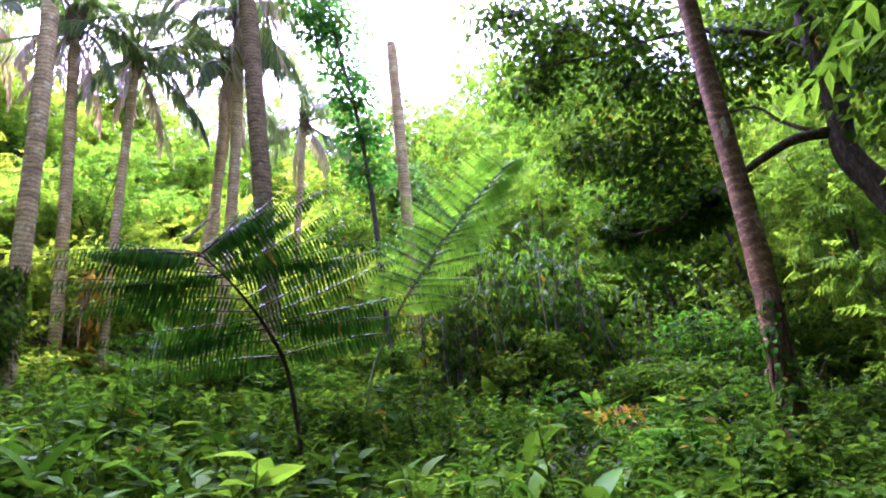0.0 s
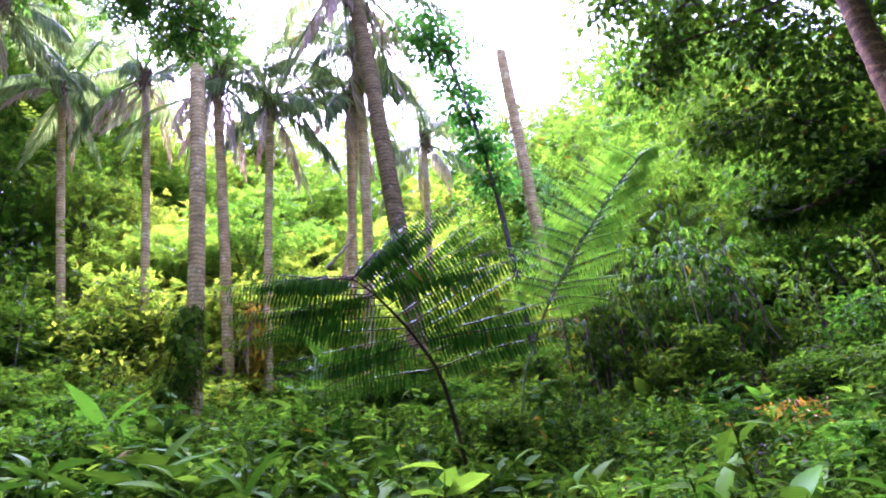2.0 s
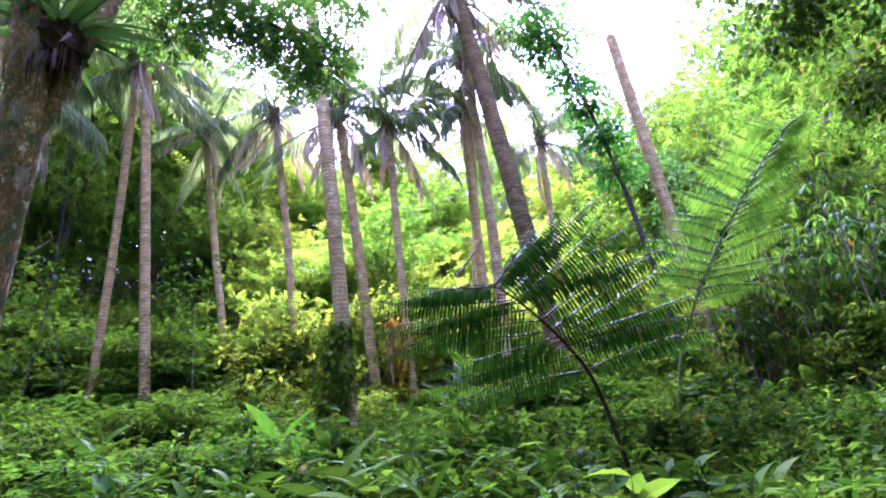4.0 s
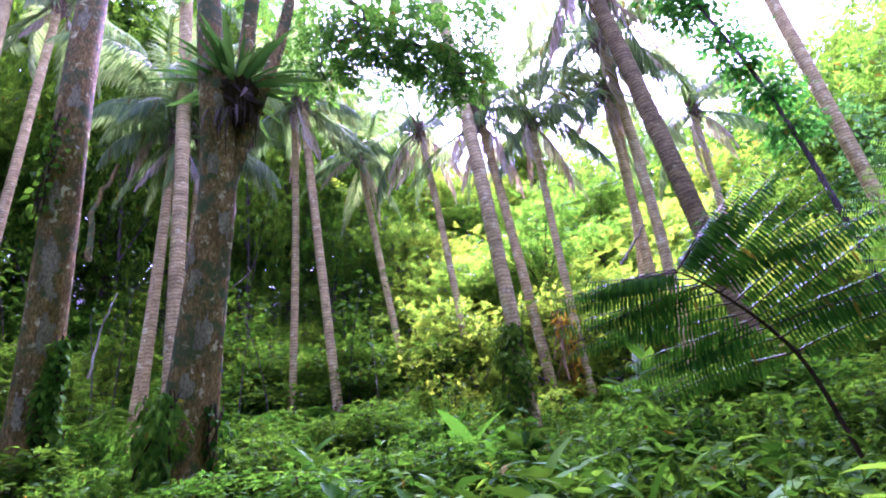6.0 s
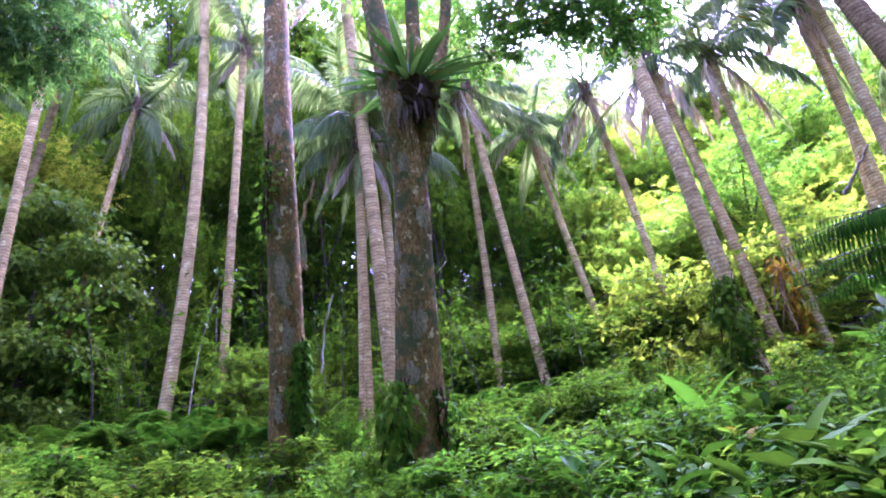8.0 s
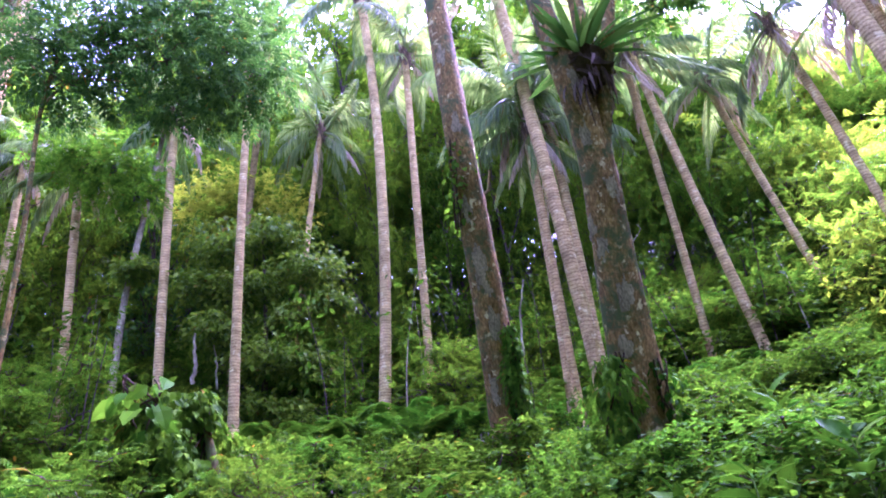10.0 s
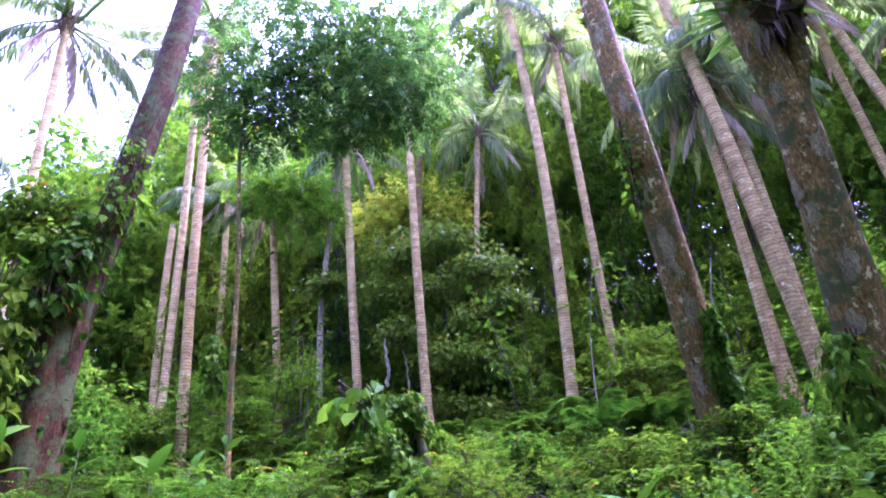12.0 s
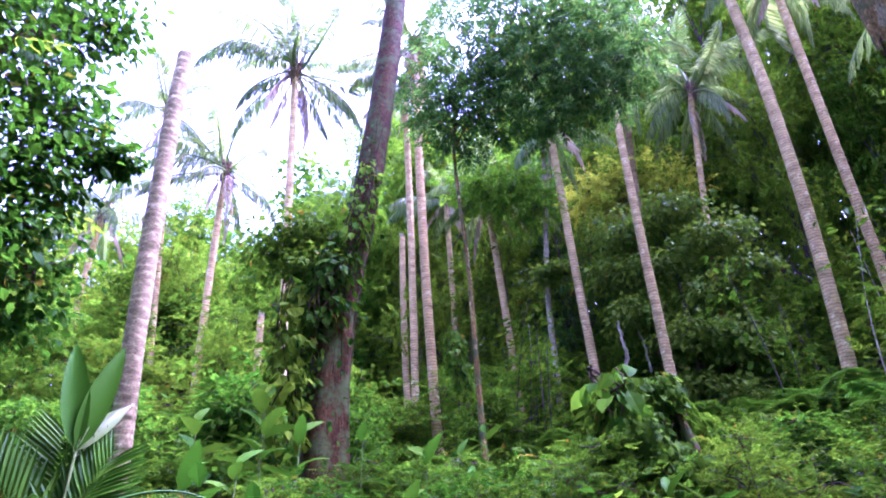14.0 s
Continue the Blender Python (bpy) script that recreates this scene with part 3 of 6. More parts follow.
WOODS = {
    "dark": [wood_tree_meshes(20 + k, 8, 2.6, 0.13, 4200, 0.27, LEAF_DARK, DARK_BARK, low=0.12, spread=0.8) for k in range(3)],
    "mid": [wood_tree_meshes(30 + k, 8, 2.6, 0.12, 1900, 0.42, LEAF_MID, DARK_BARK, low=0.1, spread=0.8, template=SPRAY) for k in range(3)],
    "bright": [wood_tree_meshes(40 + k, 7, 2.5, 0.1, 1500, 0.5, LEAF_SUNLIT, PALE_BARK, low=0.08, spread=0.8, template=SPRAY) for k in range(3)],
    "green": [wood_tree_meshes(45 + k, 8, 2.6, 0.11, 1700, 0.48, LEAF_GREEN, DARK_BARK, low=0.08, spread=0.85, template=SPRAY) for k in range(3)],
    "blue": [wood_tree_meshes(50 + k, 8, 2.4, 0.12, 4200, 0.24, LEAF_BLUE, DARK_BARK, low=0.12, spread=0.75) for k in range(2)],
}
WOOD_WORDS = {"dark": "dark green leafy forest tree on the slope", "mid": "green leafy forest tree on the slope", "green": "fresh green feathery-leaved forest tree",
              "bright": "yellow-green leafy tree on the hillside, sunlight put into its leaf colour", "blue": "blue-green leafy forest tree on the slope"}


def plant_woods():
    """The forest wall: belts of trees round the clearing."""
    g = np.random.default_rng(11)
    for r0, step, size in ((18.0, 2.6, 0.75), (21.7, 2.7, 0.95), (27, 3.0, 1.15), (33, 3.2, 1.4), (43, 4.2, 1.7)):
        az = -62.0
        # Two belts run on past 200 degrees, unseen, added behind for shade.
        while az < (298 if r0 in (18.0, 27) else 200):
            r = r0 + g.normal() * 0.9 + float(np.interp(az, [44, 58, 135, 150], [0, 5.0, 5.0, 0])) * (r0 < 22)
            # The sunlit hillside: lighter leaf kinds carry the sunlight in their colour.
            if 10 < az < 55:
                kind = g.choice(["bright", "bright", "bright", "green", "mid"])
            elif az < 3 and r0 < 22:
                kind = g.choice(["dark", "mid", "mid", "green"])
            elif az < -22:
                kind = g.choice(["green", "mid", "dark", "green"])
            elif az < -13:
                kind = g.choice(["green", "mid", "dark", "mid", "green"])
            elif az < 12:
                kind = g.choice(["blue", "mid", "green", "mid", "dark"])
            elif az < 62:
                kind = g.choice(["mid", "green", "mid", "green"])
            elif az < 110:
                kind = g.choice(["dark", "mid", "mid", "green"])
            else:
                kind = g.choice(["green", "mid", "dark", "mid", "dark"] if az > 132 else ["mid", "green", "dark", "mid", "blue"])
            a = radians(az + g.normal() * 1.0)
            x, y = -math.sin(a) * r, math.cos(a) * r
            k = int(g.integers(0, len(WOODS[kind])))
            s = size * (0.8 + 0.4 * g.random())
            wood_tree(WOODS[kind][k], (x, y), g.random() * 6.28, (s, s * (0.85 + 0.3 * g.random()) * HFACT(az)), "forest_tree", WOOD_WORDS[kind], "tree", "forest trees")
            az += math.degrees(step / r)


def HFACT(az):
    """How tall the woods stand towards each side."""
    return float(np.interp(az, [-60, -20, 2, 15, 30, 46, 52, 62, 88, 97, 110, 125, 140, 165, 200], [1.5, 1.5, 1.25, 0.85, 0.85, 0.95, 1.35, 2.1, 2.15, 1.6, 1.7, 1.4, 0.85, 0.75, 1.0]))


plant_woods()


def plant_back():
    """Tall unseen trees on the near side, added behind the walker for shade."""
    g = np.random.default_rng(14)
    for k in range(24):
        a = radians(178 + 124 * (k + 0.5) / 24)
        r = 6.5 + 6.0 * g.random()
        s = 1.1 + 0.4 * g.random()
        wood_tree(WOODS["mid" if k % 2 else "dark"][k % 3], (-math.sin(a) * r, math.cos(a) * r), k * 1.3, (s, s * 1.25), "forest_tree", "unseen leafy forest tree added beside the path for shade", "tree", "forest trees")


def plant_shade_trees():
    """Unseen high-crowned trees on the near side, added to shade the foreground."""
    meshes = [wood_tree_meshes(90 + k, 11, 3.4, 0.2, 2400, 0.5, LEAF_MID, DARK_BARK, low=0.62, spread=0.9, template=SPRAY, boughs=14) for k in range(2)]
    for k, (x, y) in enumerate(((3.4, -1.2), (2.2, -3.0), (4.8, -3.6), (5.0, 0.8), (0.9, -5.2))):
        wood_tree(meshes[k % 2], (x, y), k * 1.9, (1.1, 1.1 + 0.06 * k), "forest_tree", "tall unseen leafy tree, added to shade the path with its boughs", "tree", "forest trees")


plant_back()
plant_shade_trees()

# ---- single trees near the path ----


def big_tree(name, lines, bark, crown, mat, leaf, leaves, label, seed, category="tree", spread=0.6, template=LEAF_WIDE, ribs=0.05, patches=()):
    """A tree given by its stem and limbs: lines are (points, radius at the start, at the end); crown are (centre, reach)."""
    g = np.random.default_rng(seed)
    x, y, z = lines[0][0][0]
    foot = np.array([x, y, float(ground_at(x, y)) - 0.15])
    ob = thing(name, foot, label, category)
    stem = None
    for k, (pts, r0, r1) in enumerate(lines):
        b = Buf()
        p = np.array(pts, float) - foot
        if k == 0:
            p[0, 2] = 0
        n = 44 if k == 0 else 18
        line = curve3(p, n)
        u = np.linspace(0, 1, n)
        sides = 20 if k == 0 else 9
        a = np.linspace(0, 2 * np.pi, sides, endpoint=False)
        r = r0 + (r1 - r0) * u
        flare = (0.55 * np.exp(-u * 12) * r0 if k == 0 else 0 * u)
        rr = r[:, None] * (1 + ribs * np.sin(a * 5 + seed)[None] * np.exp(-u * 2)[:, None] + 0.025 * g.normal(size=(n, sides))) + flare[:, None] * (0.7 + 0.3 * np.sin(a * 4 + seed))[None]
        tube(b, line, rr, sides)
        if k == 0:
            stem = (line, r + flare, foot)
        part("trunk" if k == 0 else "limb", b.mesh("trunk" if k == 0 else "limb", bark, True), ob)
    if crown:
        twigs, ends, fluff = Buf(), [], []
        for c, reach in crown:
            c = np.array(c) - foot
            for _ in range(int(10 * reach) + 4):
                tip = c + unit(g.normal(size=3)) * reach * np.array([1, 1, 0.6]) * g.random() ** 0.4
                mid = (c + tip) / 2 + g.normal(size=3) * 0.1 * reach
                tube(twigs, curve3([c, mid, tip], 5), np.linspace(0.022, 0.005, 5), 4)
                ends += [tip, mid, (tip + mid) / 2]
                fluff += [spread * reach / 0.8] * 3
        tagged(part("twig_mass", twigs.mesh("twig_mass", DARK_BARK), ob), kind="stuff")
        b = Buf()
        leaf_cloud(b, ends, np.array(fluff), leaves, leaf, g, template, droop=0.5)
        part("crown", b.mesh("crown", mat), ob)
    for k, (height, turn, tall, wide) in enumerate(patches):
        lichen_patch(ob, stem, height, turn, tall, wide, seed * 10 + k)
    return ob


def lichen_patch(tree, stem, height, turn, tall, wide, seed):
    """A thin crust on the bark with a ragged outline."""
    line, radius, foot = stem
    b = Buf()
    n, m = 16, 14
    hs, an = np.linspace(-1, 1, n), np.linspace(-1, 1, m)
    v, keep = [], []
    for i, h in enumerate(hs):
        z = height + h * tall / 2
        p = np.array([np.interp(z, line[:, 2], line[:, j]) for j in range(3)])
        r = float(np.interp(z, line[:, 2], radius)) * 1.045 + 0.006
        for j, a in enumerate(an):
            w = radians(turn) + a * wide / 2 / r
            v.append(p + np.array([math.cos(w) * r, math.sin(w) * r, 0]))
            keep.append(math.hypot(h, a) + 0.7 * noise.noise((h * 2.2, a * 2.2, seed * 3.7)) < 0.85)
    f = []
    for i in range(n - 1):
        for j in range(m - 1):
            q = [i * m + j, i * m + j + 1, (i + 1) * m + j + 1, (i + 1) * m + j]
            if sum(keep[k] for k in q) >= 3:
                f += [(q[0], q[1], q[2]), (q[0], q[2], q[3])]
    if f:
        b.add(np.array(v), f)
        part("lichen_patch", b.mesh("lichen_patch", LICHEN, True), tree, "pale grey-green lichen crust")


def vine_sleeve(name, line, radius, leaves, leaf, mat, label, seed, template=LEAF_WIDE, half=None):
    """Climbing leaves round a stem between two heights."""
    g = np.random.default_rng(seed)
    line = np.array(line, float)
    ob = thing(name, line[0], label, "vine")
    pts = curve3(line - line[0], 20)
    stems = Buf()
    for k in range(7):
        a = g.random() * 6.28
        w = a + np.linspace(0, 3, 20) * g.normal()
        off = np.stack([np.cos(w), np.sin(w), 0 * w], 1) * radius * 0.7
        tube(stems, pts + off, np.full(20, 0.011), 4)
    part("stem", stems.mesh("stem", STALK_BROWN), ob)
    u = g.random(leaves)
    p = np.stack([np.interp(u, np.linspace(0, 1, 20), pts[:, k]) for k in range(3)], 1)
    a = g.random(leaves) * 6.283
    if half is not None:
        a = half + g.normal(size=leaves) * 0.9
    clump = np.array([noise.noise((1.2 * math.cos(q), 1.2 * math.sin(q), 3.5 * v * len(line) / 3 + seed * 3.1)) for q, v in zip(a, u)])
    keep = clump > -0.4 + 0.3 * g.random(leaves)
    u, p, a, clump = u[keep], p[keep], a[keep], clump[keep]
    leaves = len(u)
    rad = radius * (0.45 + 0.6 * g.random(leaves)) * (1.1 + 0.9 * clump) * np.minimum(1, 0.55 + 1.6 * (1 - u))
    out = np.stack([np.cos(a), np.sin(a), 0 * a], 1)
    b = Buf()
    scatter(b, template, p + out * rad[:, None], out * 0.6 + np.array([0, 0, -0.8]) + g.normal(size=(leaves, 3)) * 0.35, out + np.array([0, 0, 0.6]) + 0.3 * g.normal(size=(leaves, 3)), leaf * (0.6 + 0.8 * g.random(leaves)))
    part("leaves", b.mesh("leaves", mat), ob)
    return ob


big_tree("leaning_tree", [([(2.68, 6.90, 1.43), (2.79, 6.85, 2.50), (2.83, 6.84, 3.64), (2.84, 6.84, 4.79), (2.84, 6.83, 6.08), (2.85, 6.83, 7.15), (2.83, 6.84, 8.14)], 0.135, 0.112)],
         SCAR_BARK, (), LEAF_DARK, 0.1, 0, "brown trunk with pale scars leaning over the undergrowth", 1,
         patches=((1.3, -70, 0.3, 0.12), (2.2, -110, 0.25, 0.1), (3.1, -60, 0.3, 0.12), (4.3, -100, 0.3, 0.1)))
big_tree("spreading_tree",
         [([(5.29, 7.77, 2.19), (5.23, 7.81, 3.52), (5.02, 7.95, 4.50), (4.84, 8.06, 5.13), (4.90, 8.02, 5.82), (4.91, 8.02, 6.67), (4.89, 8.03, 7.71), (4.91, 8.02, 8.69)], 0.2, 0.12),
          ([(4.80, 8.08, 5.49), (4.24, 8.16, 5.47), (3.65, 8.22, 5.19), (3.04, 8.47, 4.92), (2.46, 8.66, 4.62), (1.70, 9.04, 4.67)], 0.085, 0.02),
          ([(4.92, 8.01, 6.57), (4.40, 8.42, 7.50), (3.53, 9.14, 8.26), (2.19, 9.76, 8.52), (1.18, 10.13, 8.73)], 0.07, 0.02),
          ([(4.50, 8.14, 5.59), (4.33, 8.46, 5.96), (4.19, 8.86, 6.48), (3.56, 9.56, 6.71), (2.28, 10.35, 6.93)], 0.03, 0.012)],
         DARK_BARK,
         (((1.80, 9.84, 9.30), 1.0), ((2.74, 10.03, 7.99), 1.1), ((1.28, 10.52, 8.59), 0.8), ((2.85, 10.00, 6.53), 1.0), ((2.01, 10.61, 7.00), 0.8), ((2.97, 9.76, 5.52), 0.9),
          ((4.54, 8.91, 7.76), 1.0), ((5.50, 9.06, 7.80), 1.0), ((3.08, 9.93, 9.26), 1.0), ((3.87, 9.87, 7.31), 0.9), ((1.93, 9.20, 4.84), 0.4), ((2.63, 8.92, 4.76), 0.45), ((3.19, 8.74, 4.92), 0.4), ((5.67, 8.24, 6.79), 0.9), ((0.82, 10.37, 10.23), 0.6),
          # Mostly unseen crown parts overhead, added to shade the undergrowth below.
          ((2.73, 8.05, 9.95), 1.2), ((3.68, 6.53, 8.31), 1.3), ((4.52, 5.99, 7.19), 1.3), ((3.91, 5.19, 8.39), 1.3), ((4.96, 5.63, 5.90), 1.2), ((5.35, 6.60, 5.35), 1.0), ((3.07, 5.73, 9.68), 1.2),
          ((2.6, 6.3, 10.9), 1.6), ((4.2, 4.6, 10.2), 1.6)),
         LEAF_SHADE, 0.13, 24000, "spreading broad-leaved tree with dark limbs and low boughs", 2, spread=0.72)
# Stem points drawn toward the camera with height, to fit its view.
big_tree("lichen_tree", [([(-9.25, 1.14, 2.65), (-8.95, 1.08, 3.91), (-8.46, 0.98, 5.72), (-8.05, 0.88, 7.36), (-8.05, 0.89, 9.50), (-8.04, 0.91, 11.09), (-8.03, 0.99, 12.94)], 0.25, 0.165)],
         TREE_BARK, (), LEAF_MID, 0.14, 0, "tree trunk with grey lichen and green moss, bent to fit the camera's view", 3,
         patches=((3.0, -20, 0.9, 0.26), (2.2, -5, 0.6, 0.2), (3.9, -35, 0.5, 0.2), (5.2, -10, 0.5, 0.18), (1.4, -40, 0.5, 0.2), (6.6, -25, 0.5, 0.16)))
big_tree("epiphyte_tree",
         [([(-7.88, 2.44, 2.47), (-7.43, 2.37, 3.73), (-7.05, 2.34, 5.09), (-6.76, 2.30, 6.09), (-6.54, 2.16, 6.82), (-6.49, 2.07, 7.53), (-6.48, 2.00, 8.39), (-6.47, 1.95, 9.22), (-6.40, 1.93, 10.25)], 0.275, 0.12),
          ([(-6.88, 2.37, 5.74), (-6.67, 2.43, 6.50), (-6.53, 2.50, 7.26), (-6.57, 2.59, 8.47), (-6.54, 2.77, 10.49)], 0.165, 0.09),
          ([(-6.80, 2.38, 5.86), (-6.55, 2.50, 6.52), (-6.31, 2.63, 7.19), (-6.23, 2.90, 8.22), (-6.12, 3.21, 9.85), (-6.48, 3.90, 10.80)], 0.115, 0.065),
          ([(-6.12, 3.21, 9.85), (-6.08, 4.19, 9.63), (-5.66, 4.96, 9.14), (-5.15, 5.58, 8.51)], 0.065, 0.015)],
         TREE_BARK,
         (((-6.50, 4.00, 9.40), 0.49), ((-6.08, 4.40, 9.49), 0.56), ((-6.08, 4.52, 8.80), 0.42), ((-5.60, 5.20, 8.84), 0.49), ((-5.10, 5.62, 8.85), 0.49), ((-5.27, 5.49, 8.22), 0.35), ((-6.52, 3.72, 8.45), 0.35),
          ((-5.57, 5.04, 10.00), 0.63), ((-6.72, 3.14, 10.30), 0.56), ((-6.98, 2.29, 10.56), 0.56), ((-4.96, 5.73, 9.79), 0.49),
          ((-5.82, 4.07, 8.86), 0.42), ((-5.33, 4.59, 8.39), 0.35)),
         LEAF_CANOPY, 0.28, 1700, "thick forked tree with blotched lichen bark carrying an epiphyte", 4, spread=1.1, template=SPRAY,
         patches=((2.1, -12, 0.5, 0.22), (2.7, -50, 0.35, 0.2), (3.4, 5, 0.4, 0.22), (4.1, -35, 0.35, 0.18), (4.8, -10, 0.4, 0.2), (5.4, -50, 0.35, 0.2), (1.5, -35, 0.4, 0.2), (3.0, -75, 0.4, 0.2)))
big_tree("slender_tree",
         [([(-10.42, -6.38, 3.28), (-10.41, -6.41, 5.00), (-10.41, -6.41, 6.31), (-10.40, -6.43, 7.79), (-10.34, -6.52, 10.16), (-10.39, -6.44, 11.72)], 0.055, 0.035),
          ([(-10.36, -6.49, 11.07), (-10.71, -5.71, 11.73), (-10.94, -4.95, 12.85), (-11.13, -4.09, 14.23), (-11.37, -3.16, 14.53)], 0.035, 0.012),
          ([(-10.35, -6.51, 10.45), (-10.48, -6.18, 11.11), (-10.68, -5.55, 11.34), (-10.90, -4.76, 11.24)], 0.028, 0.01),
          ([(-10.36, -6.49, 10.91), (-10.17, -6.91, 11.44), (-9.97, -7.39, 11.34)], 0.025, 0.01)],
         TREE_BARK,
         (((-10.38, -5.93, 13.17), 0.8), ((-10.83, -4.94, 13.66), 0.9), ((-11.17, -3.96, 13.66), 0.8), ((-11.30, -3.46, 12.59), 0.7), ((-10.98, -4.55, 12.11), 0.8), ((-11.10, -4.19, 10.99), 0.45), ((-10.51, -5.67, 12.37), 0.8),
          ((-10.28, -6.54, 11.96), 0.6), ((-10.43, -6.28, 11.09), 0.6), ((-11.39, -3.04, 13.73), 0.5), ((-10.71, -5.23, 14.96), 0.9), ((-11.31, -3.42, 14.93), 0.8), ((-11.46, -2.70, 12.06), 0.6), ((-11.35, -3.23, 11.37), 0.5)),
         LEAF_BLUE, 0.4, 2700, "slender tree with a wide drooping blue-green leafy crown", 5, spread=1.45, template=SPRAY)
big_tree("crooked_tree",
         [([(-17.89, -7.75, 4.99), (-17.92, -7.69, 7.35), (-17.95, -7.61, 9.86), (-18.07, -7.30, 13.19), (-18.15, -7.06, 15.83), (-18.12, -7.14, 17.66)], 0.11, 0.06)],
         PALE_BARK, (((-17.10, -8.10, 13.82), 0.8), ((-16.74, -8.87, 13.70), 0.8), ((-17.38, -7.43, 13.01), 0.7), ((-16.57, -9.21, 14.30), 0.7), ((-17.72, -7.08, 16.52), 0.9)),
         LEAF_GREEN, 0.42, 1000, "thin crooked pale stem with a light leafy top", 6, spread=1.2, template=SPRAY)
big_tree("mossy_leaning_tree",
         [([(-7.53, -7.50, 3.38), (-7.56, -7.46, 4.76), (-7.67, -7.34, 6.22), (-7.85, -7.13, 7.68), (-8.02, -6.91, 9.64), (-8.18, -6.70, 11.98), (-8.30, -6.53, 14.20), (-8.40, -6.38, 16.81)], 0.31, 0.2)],
         RED_BARK, (((-7.35, -7.98, 7.28), 0.6), ((-7.22, -8.38, 7.02), 0.5), ((-7.28, -7.62, 6.57), 0.5)), LEAF_DARK, 0.11, 2600, "thick reddish trunk leaning, hung with climbing plants", 7, spread=0.8)
big_tree("overhanging_tree",
         [([(-2.63, -9.12, 2.64), (-2.08, -9.24, 4.73), (-1.97, -9.16, 6.43), (-2.31, -8.99, 7.74), (-2.80, -8.86, 8.72), (-3.33, -8.69, 9.46)], 0.2, 0.03),
          ([(-2.00, -9.16, 6.36), (-2.64, -8.91, 6.49), (-3.31, -8.70, 7.00), (-4.01, -8.40, 7.22)], 0.06, 0.012)],
         DARK_BARK,
         (((-2.64, -8.91, 8.60), 0.8), ((-3.11, -8.77, 9.18), 0.7), ((-3.63, -8.57, 9.43), 0.5), ((-2.99, -8.81, 7.89), 0.7), ((-3.43, -8.65, 7.64), 0.6), ((-3.12, -8.77, 6.82), 0.7), ((-3.71, -8.54, 7.18), 0.5),
          ((-4.08, -8.37, 7.05), 0.3), ((-3.49, -8.63, 6.45), 0.6), ((-3.23, -8.73, 5.85), 0.6), ((-3.64, -8.79, 5.43), 0.6), ((-2.30, -8.99, 9.70), 0.9), ((-3.27, -8.71, 10.58), 0.8), ((-3.78, -9.16, 4.90), 0.6),
          # Five unseen crown parts, added so that they shade the plants beneath.
          ((-1.44, -7.62, 6.35), 1.3), ((-1.68, -7.59, 10.12), 1.3), ((-0.83, -6.68, 6.90), 1.3), ((-2.07, -6.99, 11.05), 1.2), ((-1.61, -7.09, 4.63), 1.0)),
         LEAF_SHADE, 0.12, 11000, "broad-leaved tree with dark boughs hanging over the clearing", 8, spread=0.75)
big_tree("climber_clad_stem",
         [([(-2.45, 12.77, 3.90), (-2.69, 12.72, 7.02), (-2.81, 12.69, 8.47), (-3.00, 12.65, 10.04), (-3.34, 12.56, 11.88), (-3.64, 12.48, 13.69)], 0.06, 0.03)],
         DARK_BARK, (((-2.81, 12.69, 8.47), 0.4), ((-2.90, 12.67, 9.40), 0.4), ((-3.06, 12.64, 10.36), 0.4), ((-3.29, 12.58, 11.37), 0.45), ((-3.46, 12.53, 12.41), 0.5), ((-3.64, 12.48, 13.50), 0.6), ((-3.86, 12.41, 12.94), 0.4)),
         LEAF_CANOPY, 0.14, 3000, "thin stem wrapped in blue-green climbing leaves", 9, spread=1.2)
big_tree("bushy_tree",
         [([(-18.37, -3.79, 5.00), (-18.39, -3.68, 7.62), (-18.39, -3.69, 9.86), (-18.38, -3.77, 11.94)], 0.1, 0.03)],
         DARK_BARK, (((-18.16, -4.87, 11.35), 0.9), ((-18.43, -3.41, 11.70), 0.9), ((-18.55, -2.39, 10.55), 0.9), ((-18.10, -4.18, 9.81), 1.0), ((-18.30, -2.85, 8.93), 1.0), ((-17.95, -4.89, 8.36), 0.8), ((-18.00, -3.58, 7.49), 1.0),
          ((-18.14, -2.45, 7.20), 0.9), ((-17.88, -4.28, 6.22), 0.9), ((-18.09, -2.90, 5.76), 0.9), ((-18.03, -5.40, 9.96), 0.7), ((-18.59, -1.78, 9.28), 0.6), ((-17.85, -7.32, 10.55), 0.5), ((-17.83, -3.40, 4.85), 0.8)),
         LEAF_GLOSSY, 0.16, 17000, "dense round bushy tree with grey-green leaves", 10, spread=0.75)
big_tree("yellowing_tree",
         [([(-20.56, -5.58, 5.60), (-20.60, -5.40, 9.37), (-20.64, -5.22, 12.70), (-20.68, -5.06, 14.68)], 0.1, 0.03)],
         DARK_BARK, (((-20.35, -6.40, 14.68), 0.8), ((-20.66, -5.15, 15.07), 0.9), ((-20.85, -4.10, 14.64), 0.8), ((-20.94, -3.50, 13.82), 0.7), ((-20.51, -5.80, 13.93), 0.8), ((-20.77, -4.57, 13.64), 0.7)),
         LEAF_YELLOW, 0.32, 2400, "small tree with yellowing fine foliage", 11, spread=1.2, template=SPRAY)
vine_sleeve("vine_column", [(-7.62, 8.01, 3.60), (-7.52, 8.10, 4.38), (-7.50, 8.24, 5.19)], 0.27, 2000, 0.11, LEAF_UNDER, "leafy climbing vine covering the foot of a palm", 1)
vine_sleeve("climbing_plant", [(-7.34, 1.94, 2.39), (-7.20, 1.89, 2.86), (-7.03, 1.90, 3.44)], 0.24, 1250, 0.125, LEAF_SHRUB, "dark-leaved climber over the roots of the forked tree", 2, LEAF_LONG)
